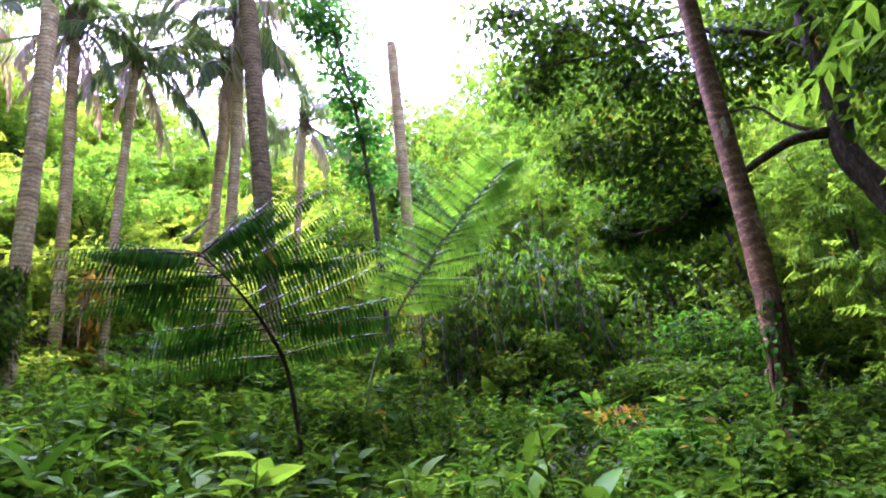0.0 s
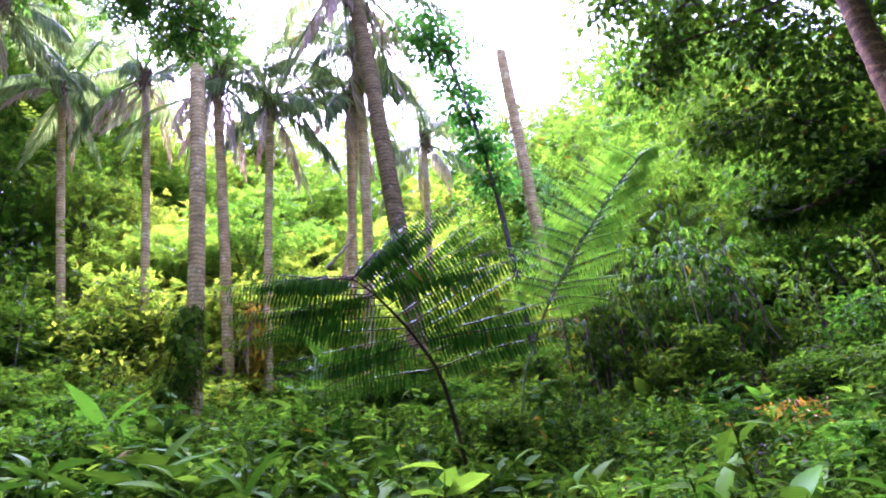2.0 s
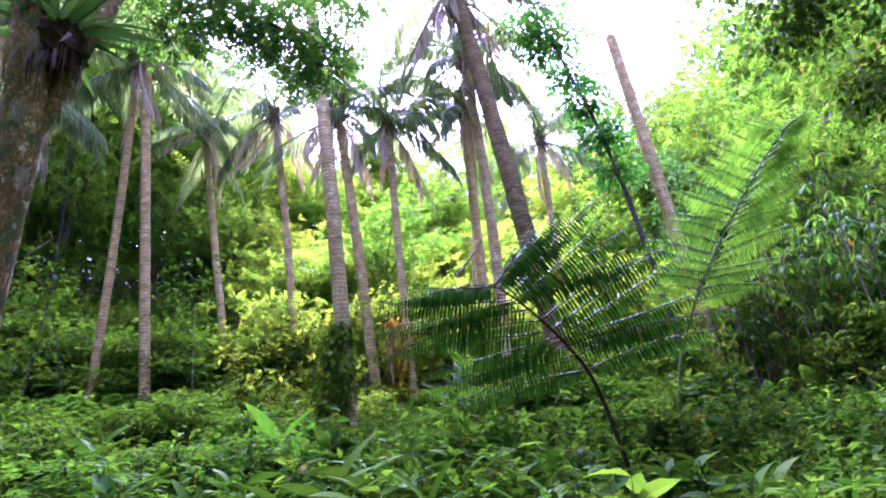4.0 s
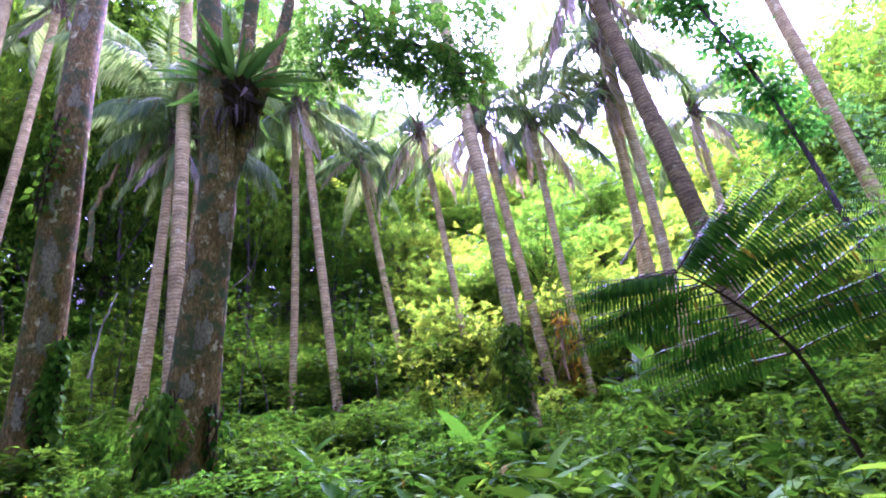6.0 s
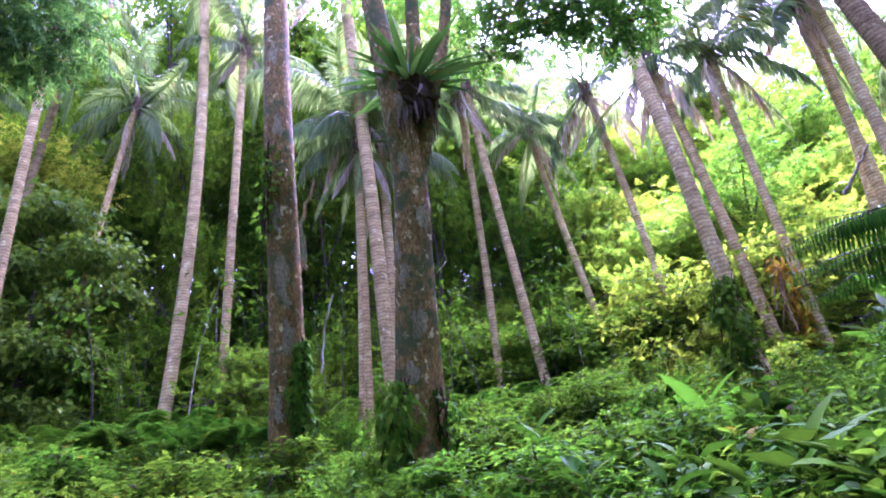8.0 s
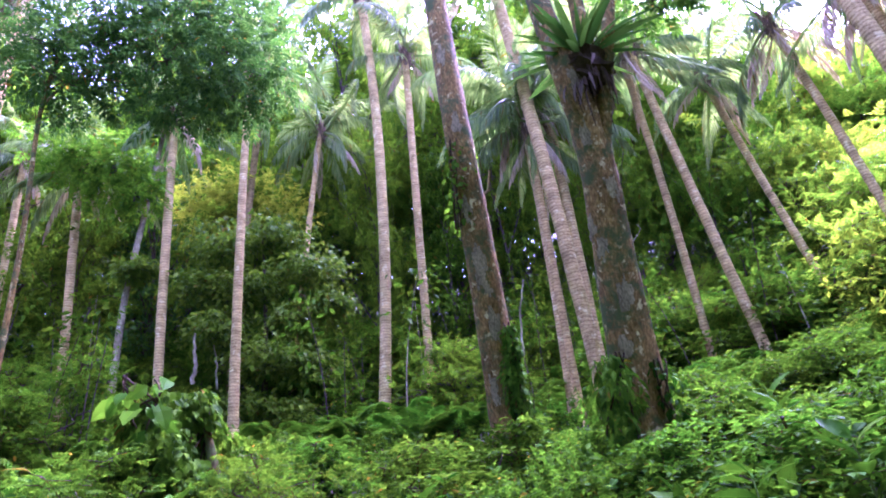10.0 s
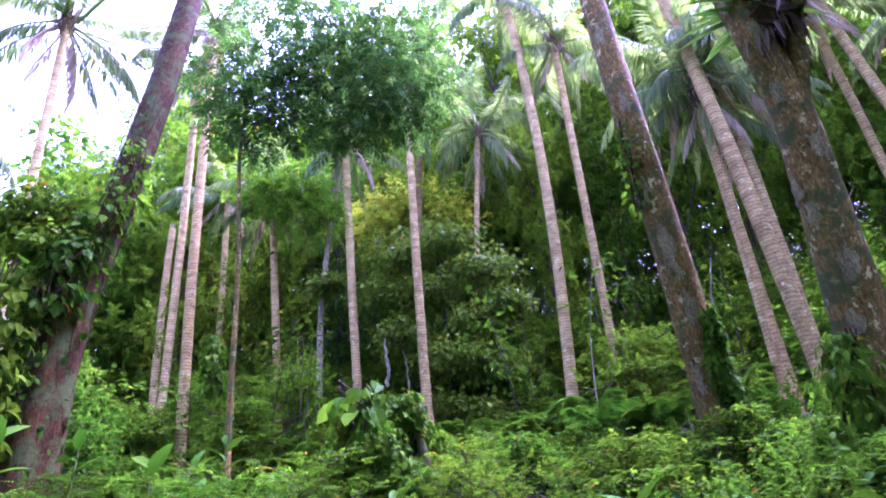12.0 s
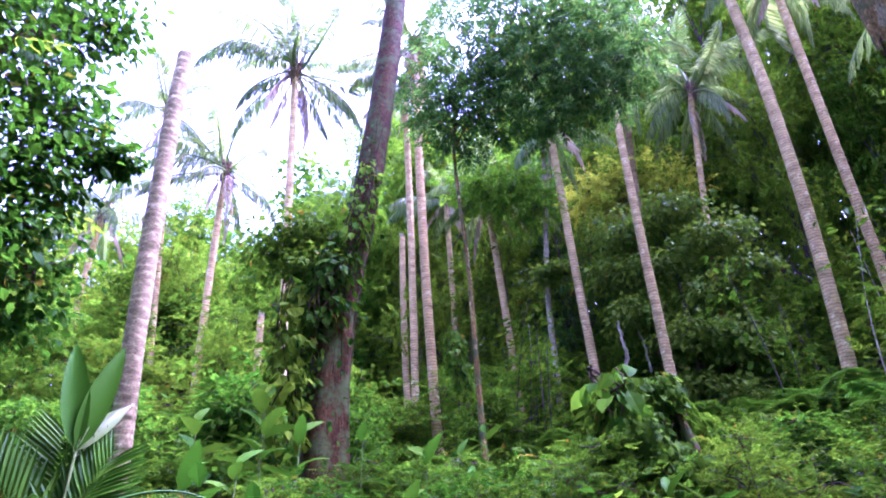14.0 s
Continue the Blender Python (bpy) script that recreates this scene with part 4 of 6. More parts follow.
vine_sleeve("climbing_plant", [(-8.89, 1.23, 2.56), (-8.69, 1.21, 3.50), (-8.44, 1.18, 4.44)], 0.13, 1300, 0.09, LEAF_UNDER, "small-leaved green creeper on a lichen trunk", 3)
vine_sleeve("climbing_plant", [(-8.39, 0.80, 5.93), (-8.19, 0.80, 6.56), (-8.02, 0.82, 7.22)], 0.2, 260, 0.1, LEAF_UNDER, "small-leaved green creeper on a lichen trunk", 4)
vine_sleeve("liana", [(-7.53, -7.50, 3.00), (-7.56, -7.46, 4.76), (-7.67, -7.34, 6.22), (-7.85, -7.13, 7.68), (-8.02, -6.91, 9.64)], 0.43, 420, 0.11, LEAF_SHADE, "thin brown lianas running up the leaning trunk", 19)
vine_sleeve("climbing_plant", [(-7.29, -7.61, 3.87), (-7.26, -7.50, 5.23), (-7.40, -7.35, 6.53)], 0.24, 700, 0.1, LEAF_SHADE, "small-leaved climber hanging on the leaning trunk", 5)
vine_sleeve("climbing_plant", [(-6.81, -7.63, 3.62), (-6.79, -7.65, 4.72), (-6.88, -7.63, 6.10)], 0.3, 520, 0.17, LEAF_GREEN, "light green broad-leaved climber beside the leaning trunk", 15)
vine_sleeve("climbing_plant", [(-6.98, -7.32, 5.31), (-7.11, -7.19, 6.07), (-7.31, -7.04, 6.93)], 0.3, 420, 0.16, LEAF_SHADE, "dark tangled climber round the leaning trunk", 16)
vine_sleeve("climbing_plant", [(-7.37, -6.96, 6.83), (-7.53, -6.85, 7.66), (-7.64, -6.79, 8.55)], 0.25, 240, 0.15, LEAF_GREEN, "light green leaves climbing the leaning trunk", 17)
vine_sleeve("vine_covered_stump", [(-7.51, -2.95, 1.87), (-7.51, -2.93, 2.70), (-7.52, -2.89, 3.65)], 0.56, 9000, 0.1, LEAF_UNDER, "low stump smothered in small-leaved vines", 6)
vine_sleeve("broad_leaved_climber", [(-7.19, -2.94, 3.18), (-7.16, -3.06, 3.52), (-7.14, -3.10, 3.79)], 0.24, 50, 0.26, LEAF_SHRUB, "climber with broad fresh green leaves on top of a stump", 18)
vine_sleeve("vine_column", [(-12.68, -7.97, 5.70), (-12.62, -8.08, 6.41), (-12.58, -8.14, 7.16)], 0.22, 420, 0.16, LEAF_UNDER, "leafy creeper round a thin palm stem", 7)
big_tree("broken_stump", [([(-7.43, -2.44, 1.81), (-7.44, -2.40, 2.40), (-7.44, -2.42, 2.86), (-7.42, -2.49, 3.27)], 0.13, 0.03)], RED_BARK, (), LEAF_MID, 0.1, 0, "jagged broken red-brown stump beside the vines", 12, category="stump")
vine_sleeve("climbing_plant", [(2.66, 6.80, 1.43), (2.72, 6.77, 2.08), (2.82, 6.79, 3.04)], 0.15, 520, 0.08, LEAF_UNDER_SHADED, "small-leaved creeper on the foot of the leaning trunk", 8)
vine_sleeve("hanging_roots", [(-7.54, 2.61, 2.47), (-7.36, 2.62, 2.94), (-7.28, 2.53, 3.40)], 0.16, 220, 0.09, LEAF_UNDER_SHADED, "tangle of thin roots and small leaves beside the forked trunk", 9)
vine_sleeve("climbing_plant", [(-8.83, 1.27, 2.45), (-8.80, 1.20, 2.80), (-8.73, 1.26, 3.43)], 0.2, 700, 0.09, LEAF_UNDER, "small-leaved creeper spreading from the lichen trunk", 10)


# ---- ferns ----


PINNULE = leaf_shape(0.175, fold=0.12, droop=0.3, steps=2)


def fern_frond_mesh(bufs, line, normal, reach, pairs, stipe, g, teeth=34, leaflet=0.16, sag=0.08, leans=(0.5, 0.5), ways=()):
    """A twice-divided frond: a rib along line, feathers either side, and leaflets along each feather."""
    stalk, blade = bufs
    n = 24
    rib = curve3(line, n)
    tube(stalk, rib, np.linspace(0.017 + 0.006 * reach, 0.005, n), 7)
    d = unit(np.gradient(rib, axis=0))
    t = np.linspace(0, 1, n)
    for k in range(pairs):
        u = stipe + (1 - stipe) * (k + 0.5) / pairs
        p = np.array([np.interp(u, t, rib[:, j]) for j in range(3)])
        dd = unit(np.array([np.interp(u, t, d[:, j]) for j in range(3)]))
        v = (u - stipe) / (1 - stipe)
        long = reach * math.sin(math.pi * (0.34 + 0.52 * v)) ** 0.75
        for side in (-1, 1):
            sd = unit(np.cross(dd, normal)) * side
            lean = leans[side > 0] * (0.85 + 0.3 * v) + 0.5 * v ** 4
            way = unit(sd + dd * lean + g.normal(size=3) * 0.04)
            if ways:
                low, high = (np.array(w) for w in ways[side > 0])
                way = unit(low + (high - low) * v + g.normal(size=3) * 0.035)
            m = 10
            tilt = g.normal(size=3) * 0.28
            droop = sag * (0.4 + 1.6 * g.random())
            long *= 0.9 + 0.2 * g.random()
            w = np.linspace(0, 1, m)
            pin = p + way * (w * long)[:, None] + np.array([0, 0, -1.0]) * (droop * long * w ** 2)[:, None] + normal * (0.05 * long * np.sin(w * 3 + k))[:, None]
            tube(stalk, pin, np.linspace(0.008, 0.002, m), 4)
            count = max(8, int(teeth * (0.4 + 0.6 * long / reach)))
            s = np.linspace(0.05, 0.99, count)
            q = np.stack([np.interp(s, w, pin[:, j]) for j in range(3)], 1)
            pd = unit(np.gradient(q, axis=0))
            for e in (-1, 1):
                od = unit(np.cross(pd, normal)) * e
                dirs = od + pd * 0.3 + np.array([0, 0, -0.5]) + g.normal(size=(count, 3)) * 0.05
                size = leaflet * np.clip(np.sin(math.pi * np.clip(s * 0.9 + 0.16, 0, 1)), 0.25, 1) ** 0.6 * (0.9 + 0.2 * g.random(count))
                scatter(blade, PINNULE, q, dirs, np.tile(normal + tilt, (count, 1)) + g.normal(size=(count, 3)) * 0.1, size)


def giant_fern(name, fronds, mats, label, seed):
    """fronds: (points of the rib, way it faces, reach of the feathers, pairs, share of bare stalk)."""
    g = np.random.default_rng(seed)
    x, y, z = fronds[0][0][0]
    foot = np.array([x, y, float(ground_at(x, y))])
    ob = thing(name, foot, label, "fern")
    for pts, face, reach, pairs, stipe, leans, *ways in fronds:
        s, b = Buf(), Buf()
        p = np.array(pts, float) - foot
        p[0, 2] = -0.05
        fern_frond_mesh((s, b), p, unit(np.array(face, float)), reach, pairs, stipe, g, teeth=int((21 if reach > 1 else 29) * reach + 5), leaflet=0.12 + 0.055 * reach, leans=leans, ways=ways)
        f = part("frond", b.mesh("frond", mats[0]), ob)
        part("rib", s.mesh("rib", mats[1], True), f, "brown scaly stalk")
    return ob


giant_fern("giant_fern",
           [([(-2.24, 6.53, 2.16), (-2.38, 6.38, 2.66), (-2.53, 6.16, 3.14), (-2.69, 5.93, 3.45), (-2.82, 5.70, 3.66), (-2.90, 5.50, 3.76), (-2.91, 5.32, 3.77)], (0.2, -0.8, 0.57), 1.62, 17, 0.2, (0.75, 0.2),
             ((-0.96, -0.28, -0.12), (-0.92, -0.35, 0.22)), ((0.98, 0.1, 0.1), (0.66, 0.1, 0.68)))],
           (FERN_DARK, STALK_BROWN), "giant fern with one large glossy dark twice-divided frond", 1)
giant_fern("young_giant_fern",
           [([(-1.99, 7.74, 2.27), (-1.82, 7.78, 2.78), (-1.44, 7.81, 3.57), (-1.11, 7.81, 4.05), (-0.75, 7.80, 4.49), (-0.42, 7.77, 4.84), (-0.04, 7.67, 5.19), (0.23, 7.57, 5.38)], (0.1, -0.9, 0.4), 0.86, 21, 0.3, (0.55, 0.55),
             ((-0.75, -0.1, 0.4), (-0.5, 0.0, 0.85)), ((0.98, -0.15, -0.02), (0.75, 0.0, 0.5)))],
           (FERN_LIGHT, STALK_GREEN), "upright giant fern with a fresh light green frond", 2)


def small_fern_meshes(seed, mat, count=9, length=1.0):
    """Fronds of a shade fern; each is a mesh that spreads from the plant's heart."""
    g = np.random.default_rng(seed)
    out = []
    for k in range(3):
        s, b = Buf(), Buf()
        t = np.linspace(0, 1, 10)
        rise = 0.75 + 0.4 * k
        line = np.stack([0 * t, t * length * (1 - 0.1 * t), rise * t * length * (1 - 0.6 * t)], 1)
        tube(b, line, np.linspace(0.01, 0.003, 10), 4)
        u = np.linspace(0.15, 0.98, 24)
        p = np.stack([np.interp(u, t, line[:, j]) for j in range(3)], 1)
        for side in (-1, 1):
            d = np.stack([np.full(24, side * 1.0), np.full(24, 0.45), np.full(24, -0.25)], 1) + g.normal(size=(24, 3)) * 0.08
            scatter(b, FEATHER, p, d, np.tile([0, 0, 1.0], (24, 1)) + g.normal(size=(24, 3)) * 0.15, length * 0.36 * np.sin(np.pi * (0.15 + 0.8 * u)) ** 0.8)
        out.append(b.mesh("frond", mat))
    return out


FEATHER = merged([(leaf_shape(0.2, steps=1), np.eye(4))] + [(leaf_shape(0.34), np.array(Matrix.Translation((0, 0.12 + 0.14 * k, 0)) @ Euler((0, 0, e * 1.05)).to_matrix().to_4x4() @ Matrix.Diagonal((0.3 - 0.035 * k,) * 3).to_4x4())) for k in range(6) for e in (-1, 1)])
SHADE_FERN = small_fern_meshes(3, FERN_BLUE)
GREEN_FERN = small_fern_meshes(4, FERN_GREEN)


def small_fern(place, size, turn, meshes, label, fronds=9, lift=0.0):
    x, y = place
    ob = thing("fern", (x, y, float(ground_at(x, y))), label, "fern", "forest floor ferns")
    if lift:
        b = Buf()
        tube(b, [(0, 0, -0.1), (0.02, 0, lift * 0.5), (0, 0.02, lift + 0.05)], [0.07, 0.055, 0.06], 8)
        part("trunk", b.mesh("trunk", STALK_BROWN, True), ob)
    for k in range(fronds):
        leaf = part("frond", meshes[k % 3], ob)
        leaf.matrix_basis = Matrix.Translation((0, 0, lift)) @ Euler((0.1 * math.sin(k * 3.1), 0.15 * math.sin(k * 1.7), turn + k * 6.283 / fronds * 1.01)).to_matrix().to_4x4() @ Matrix.Diagonal((size * (0.85 + 0.2 * math.sin(k * 2.2)),) * 3).to_4x4()
    return ob


def plant_ferns():
    g = np.random.default_rng(5)
    for k in range(40):
        az, r = 44 + 92 * (k + g.random()) / 40, 14.0 + 6.0 * g.random()
        a = radians(az)
        small_fern((-math.sin(a) * r, math.cos(a) * r), 0.9 + 0.8 * g.random(), g.random() * 6, SHADE_FERN, "blue-green shade fern with arching fronds")

    for k, (x, y, lift, size) in enumerate(((-12.51, 0.07, 0.45, 1.08), (-12.86, 1.59, 0.45, 0.94), (-11.40, 4.66, 0.38, 0.94), (-11.83, 6.00, 0.35, 0.94), (-11.37, 5.83, 0.22, 1.01),
                                            (-10.73, 6.83, 0.16, 0.86), (-13.56, 0.17, 0.45, 1.08), (-12.49, 0.80, 0.45, 0.94), (-10.08, 4.70, 0.36, 1.01), (-9.41, 4.83, 0.28, 0.94))):
        small_fern((x, y), size, k * 1.7, SHADE_FERN, "green fern on a short stem at the feet of the palms", 7, lift)


plant_ferns()
small_fern((2.15, 8.22), 1.3, 12.1, SHADE_FERN, "blue-green shade fern with arching fronds")
small_fern((3.31, 6.73), 1.3, 15.0, SHADE_FERN, "blue-green shade fern with arching fronds")
small_fern((-5.94, -5.67), 1.0, 6.2, GREEN_FERN, "light green fern with arching fronds")
small_fern((-5.56, -5.80), 0.8, 5.6, GREEN_FERN, "light green fern with arching fronds")
small_fern((-11.66, -8.88), 1.6, 7.2, GREEN_FERN, "light green fern with arching fronds")
small_fern((-5.21, -5.61), 1.0, 1.2, GREEN_FERN, "light green fern with arching fronds")
small_fern((-17.06, 0.66), 1.3, 3.7, SHADE_FERN, "blue-green shade fern with arching fronds")
small_fern((-15.58, -1.10), 1.8, 2.3, GREEN_FERN, "light green fern with arching fronds")
small_fern((-11.17, 5.11), 1.5, 5.6, SHADE_FERN, "blue-green shade fern with arching fronds")
small_fern((-12.43, 4.76), 1.3, 4.8, SHADE_FERN, "blue-green shade fern with arching fronds")
small_fern((-9.04, 8.03), 1.2, 3.4, GREEN_FERN, "light green fern with arching fronds")
small_fern((-4.83, 5.75), 1.0, 11.2, GREEN_FERN, "light green fern with arching fronds")
small_fern((-0.19, 10.88), 1.0, 13.2, GREEN_FERN, "light green fern with arching fronds")
small_fern((-17.11, -0.67), 1.2, 8.2, GREEN_FERN, "light green fern with arching fronds")
small_fern((-11.92, 5.52), 1.6, 14.2, SHADE_FERN, "blue-green shade fern with arching fronds")
small_fern((-11.20, -8.42), 1.6, 0.6, GREEN_FERN, "light green fern with arching fronds")
small_fern((-0.70, 4.95), 0.7, 7.7, GREEN_FERN, "light green fern with arching fronds")
small_fern((-4.39, 3.52), 0.7, 9.3, GREEN_FERN, "light green fern with arching fronds")

# ---- undergrowth ----


def seedling(g, height, pairs, leaf, template):
    """A thin stem with pairs of leaves."""
    parts_ = []
    stem = Buf()
    bend = g.normal(size=2) * 0.1
    tube(stem, [(0, 0, 0), (bend[0] * 0.4, bend[1] * 0.4, height * 0.5), (bend[0], bend[1], height)], [0.004, 0.0035, 0.002], 3)
    parts_.append(((np.concatenate(stem.v), np.concatenate(stem.f)), np.eye(4)))
    for k in range(pairs):
        u = 0.3 + 0.7 * (k + 0.5) / pairs
        for e in (0, 1):
            turn = k * 1.57 + e * 3.14 + g.normal() * 0.35
            s = leaf * (0.75 + 0.5 * g.random()) * (1.15 - 0.4 * abs(u - 0.6))
            m = Matrix.Translation((bend[0] * u, bend[1] * u, height * u)) @ Euler((0.12 + 0.48 * g.normal(), 0.35 * g.normal(), turn)).to_matrix().to_4x4() @ Matrix.Diagonal((s, s, s, 1))
            parts_.append((template, np.array(m)))
    return merged(parts_)


def tuft(g, count, length, template):
    """Long leaves that rise from one heart and arch over."""
    parts_ = []
    for k in range(count):
        s = length * (0.7 + 0.5 * g.random())
        m = Matrix.Translation((0, 0, 0.05)) @ Euler((0.6 + 0.45 * g.random(), 0.3 * g.normal(), k * 2.4 + g.normal() * 0.3)).to_matrix().to_4x4() @ Matrix.Diagonal((s, s, s, 1))
        parts_.append((template, np.array(m)))
    return merged(parts_)


def undergrowth(name, label, mat, templates, seed, zones):
    """Many small plants over the slope; zones are (azimuth from, to, distance from, to, plants per square metre, size)."""
    g = np.random.default_rng(seed)
    b = Buf()
    for a0, a1, r0, r1, dens, size in zones:
        area = radians(a1 - a0) * (r1 * r1 - r0 * r0) / 2
        n = int(area * dens)
        a = np.radians(a0 + (a1 - a0) * g.random(n))
        r = np.sqrt(r0 * r0 + (r1 * r1 - r0 * r0) * g.random(n))
        x, y = -np.sin(a) * r, np.cos(a) * r
        patch = np.array([noise.noise((px * 0.45, py * 0.45, seed)) for px, py in zip(x, y)])
        keep = (g.random(n) < 0.85 + 0.7 * patch) & (np.hypot(x + 0.4, y + 0.6) > 1.9)
        x, y, patch = x[keep], y[keep], patch[keep]
        n = len(x)
        pos = np.stack([x, y, ground_at(x, y) - 0.03], 1)
        turn = g.random(n) * 6.283
        ydir = np.stack([np.cos(turn), np.sin(turn), g.normal(size=n) * 0.1], 1)
        zdir = np.array([0, 0, 1.0]) + g.normal(size=(n, 3)) * 0.12
        s = size * (0.5 + 0.9 * g.random(n) ** 1.5) * (1 + 0.9 * patch)
        which = g.integers(0, len(templates), n)
        for k, tpl in enumerate(templates):
            w = which == k
            scatter(b, tpl, pos[w], ydir[w], zdir[w], s[w])
    tagged(new(name, b.mesh(name, mat)), label, "undergrowth", kind="stuff")


LEAF_OVAL = leaf_shape(0.44, fold=0.14, droop=0.25, steps=2)


def plant_undergrowth():
    g = np.random.default_rng(9)
    seedlings = [seedling(g, 0.72, 12, 0.085, LEAF_OVAL) for _ in range(4)]
    herbs = [seedling(g, 0.62, 19, 0.06, LEAF) for _ in range(4)]
    lances = [tuft(g, 8, 0.55, LEAF_LONG) for _ in range(3)]
    undergrowth("leafy_undergrowth", "knee-high green leafy seedlings covering the slope", LEAF_UNDER, seedlings[:1] + herbs, 1,
                [(-12, 62, 2.6, 7, 16, 0.95), (-12, 62, 7, 10, 18, 1.0), (62, 190, 2.6, 7, 16, 0.68), (62, 190, 7, 10, 18, 0.72), (-12, 190, 10, 15, 10, 0.85), (-12, 190, 15, 24, 5, 1.0), (-60, -12, 6, 15, 2, 0.9)])
    # Densest on the right, where the dark colour stands for tree shade.
    undergrowth("shaded_undergrowth", "low herbs between the seedlings, shade put into their dark green", LEAF_UNDER_SHADED, herbs + seedlings[:2], 2,
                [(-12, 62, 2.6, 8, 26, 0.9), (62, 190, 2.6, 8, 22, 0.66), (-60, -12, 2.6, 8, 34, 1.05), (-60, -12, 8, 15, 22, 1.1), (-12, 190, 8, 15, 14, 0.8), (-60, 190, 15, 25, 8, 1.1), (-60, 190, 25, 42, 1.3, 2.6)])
    undergrowth("fresh_undergrowth", "fresh yellow-green fine-leaved herbs on the slope", LEAF_FRESH, herbs, 5,
                [(62, 120, 3.4, 12.5, 27, 0.8), (120, 190, 3.4, 12.5, 9, 0.75), (20, 62, 6, 14, 10, 1.0)])
    mats_low = [seedling(g, 0.22, 6, 0.1, LEAF) for _ in range(3)]
    undergrowth("ground_cover", "low dark green leaves covering the soil", LEAF_UNDER_SHADED, mats_low, 6,
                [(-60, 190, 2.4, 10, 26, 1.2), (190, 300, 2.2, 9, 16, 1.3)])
    undergrowth("path_side_undergrowth", "green herbs beside the path", LEAF_UNDER, herbs + seedlings[:2], 7, [(190, 300, 2.8, 11, 12, 1.0)])
    litter = [(LEAF_OVAL[0] * np.array([1, 1, 0.6]) + np.array([0, 0, 0.03]), LEAF_OVAL[1])]
    g2 = np.random.default_rng(44)
    n = 1500
    a, r = g2.random(n) * 6.283, 3.2 * np.sqrt(g2.random(n))
    x, y = r * np.cos(a), r * np.sin(a)
    b = Buf()
    scatter(b, litter[0], np.stack([x, y, ground_at(x, y) + 0.01], 1), np.stack([np.cos(a * 7), np.sin(a * 7), 0.1 * g2.normal(size=n)], 1),
            np.array([0, 0, 1.0]) + 0.25 * g2.normal(size=(n, 3)), 0.07 + 0.09 * g2.random(n))
    tagged(new("fallen_leaves", b.mesh("fallen_leaves", LITTER_LEAF)), "dry brown fallen leaves on the bare soil", "leaves", kind="stuff")
    broad = [seedling(g, 0.75, 7, 0.14, LEAF_OVAL) for _ in range(4)]
    # The 116 to 165 degree patch stands for shade under the boughs.
    undergrowth("broad_leaved_undergrowth", "dark glossy broad-leaved seedlings among the herbs", LEAF_UNDER_SHADED, broad, 4,
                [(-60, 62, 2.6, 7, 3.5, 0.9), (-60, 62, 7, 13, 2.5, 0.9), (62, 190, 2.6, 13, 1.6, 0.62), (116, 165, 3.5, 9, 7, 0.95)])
    undergrowth("light_broad_leaved_undergrowth", "fresh green broad-leaved seedlings among the herbs", LEAF_SHRUB, broad, 8,
                [(-40, 62, 3.0, 9, 5.0, 0.85), (62, 150, 3.0, 9, 2.2, 0.66)])
    undergrowth("lance_leaved_undergrowth", "clumps of long arching lance-shaped leaves", LEAF_UNDER, lances, 3,
                [(-60, 190, 2.6, 10, 0.5, 0.9)])


plant_undergrowth()


# ---- single plants ----

HERB_LEAVES = []
for k in range(3):
    hb = Buf()
    hb.add(*leaf_shape(0.3 + 0.05 * k, fold=0.16, droop=0.2 + 0.14 * k, steps=5))
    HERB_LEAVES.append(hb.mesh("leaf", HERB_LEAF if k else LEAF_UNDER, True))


def broad_herb(top, seed, leaf=0.42, count=9, label="broad-leaved ginger-like herb with pointed glossy leaves"):
    """A leafy stem whose highest leaves reach top."""
    g = np.random.default_rng(seed)
    x, y, z = top
    base = float(ground_at(x, y))
    h = max(0.25, z - base - leaf * 0.45)
    ob = thing("broad_leaved_herb", (x, y, base), label, "plant", "broad-leaved herbs")
    s = Buf()
    tube(s, [(0, 0, -0.05), (0.03, 0.02, h * 0.5), (0, 0.03, h)], [0.014, 0.011, 0.006], 5)
    part("stem", s.mesh("stem", STALK_GREEN, True), ob)
    for k in range(count):
        u = 0.35 + 0.65 * k / (count - 1)
        ob_leaf = part("leaf", HERB_LEAVES[0 if leaf >= 0.7 else int(g.integers(1, 3))], ob)
        size = leaf * (0.75 + 0.4 * g.random()) * (1 - 0.25 * u * (k == count - 1))
        ob_leaf.matrix_basis = Matrix.Translation((0.02, 0.02, h * u)) @ Euler((0.3 + 0.65 * u * u + g.normal() * 0.2, g.normal() * 0.25, k * 2.6 + g.normal() * 0.3)).to_matrix().to_4x4() @ Matrix.Diagonal((size, size, size, 1))
    return ob


broad_herb((-3.77, 3.68, 2.16), 1, 0.5)
broad_herb((-3.35, 4.04, 2.02), 2, 0.45)
broad_herb((-2.85, 3.90, 1.83), 3, 0.4)
broad_herb((-2.63, 4.27, 1.88), 4, 0.4)
broad_herb((-3.04, 3.26, 1.83), 5, 0.4)
broad_herb((-3.70, 3.47, 2.10), 6, 0.5)
broad_herb((-3.27, 3.43, 2.02), 7, 0.5)
broad_herb((-2.91, 3.79, 1.91), 8, 0.45)
broad_herb((-2.57, 4.41, 2.02), 9, 0.5)
broad_herb((-2.21, 4.12, 1.84), 10, 0.5)
broad_herb((-3.69, 3.93, 2.23), 11, 0.5)
broad_herb((-3.21, 3.53, 1.99), 12, 0.5)
broad_herb((-3.32, 4.00, 2.15), 13, 0.5)
broad_herb((-3.00, 3.49, 1.82), 14, 0.45)
broad_herb((-3.02, 3.98, 1.86), 15, 0.4)
broad_herb((-2.20, 6.43, 2.05), 16, 0.4)
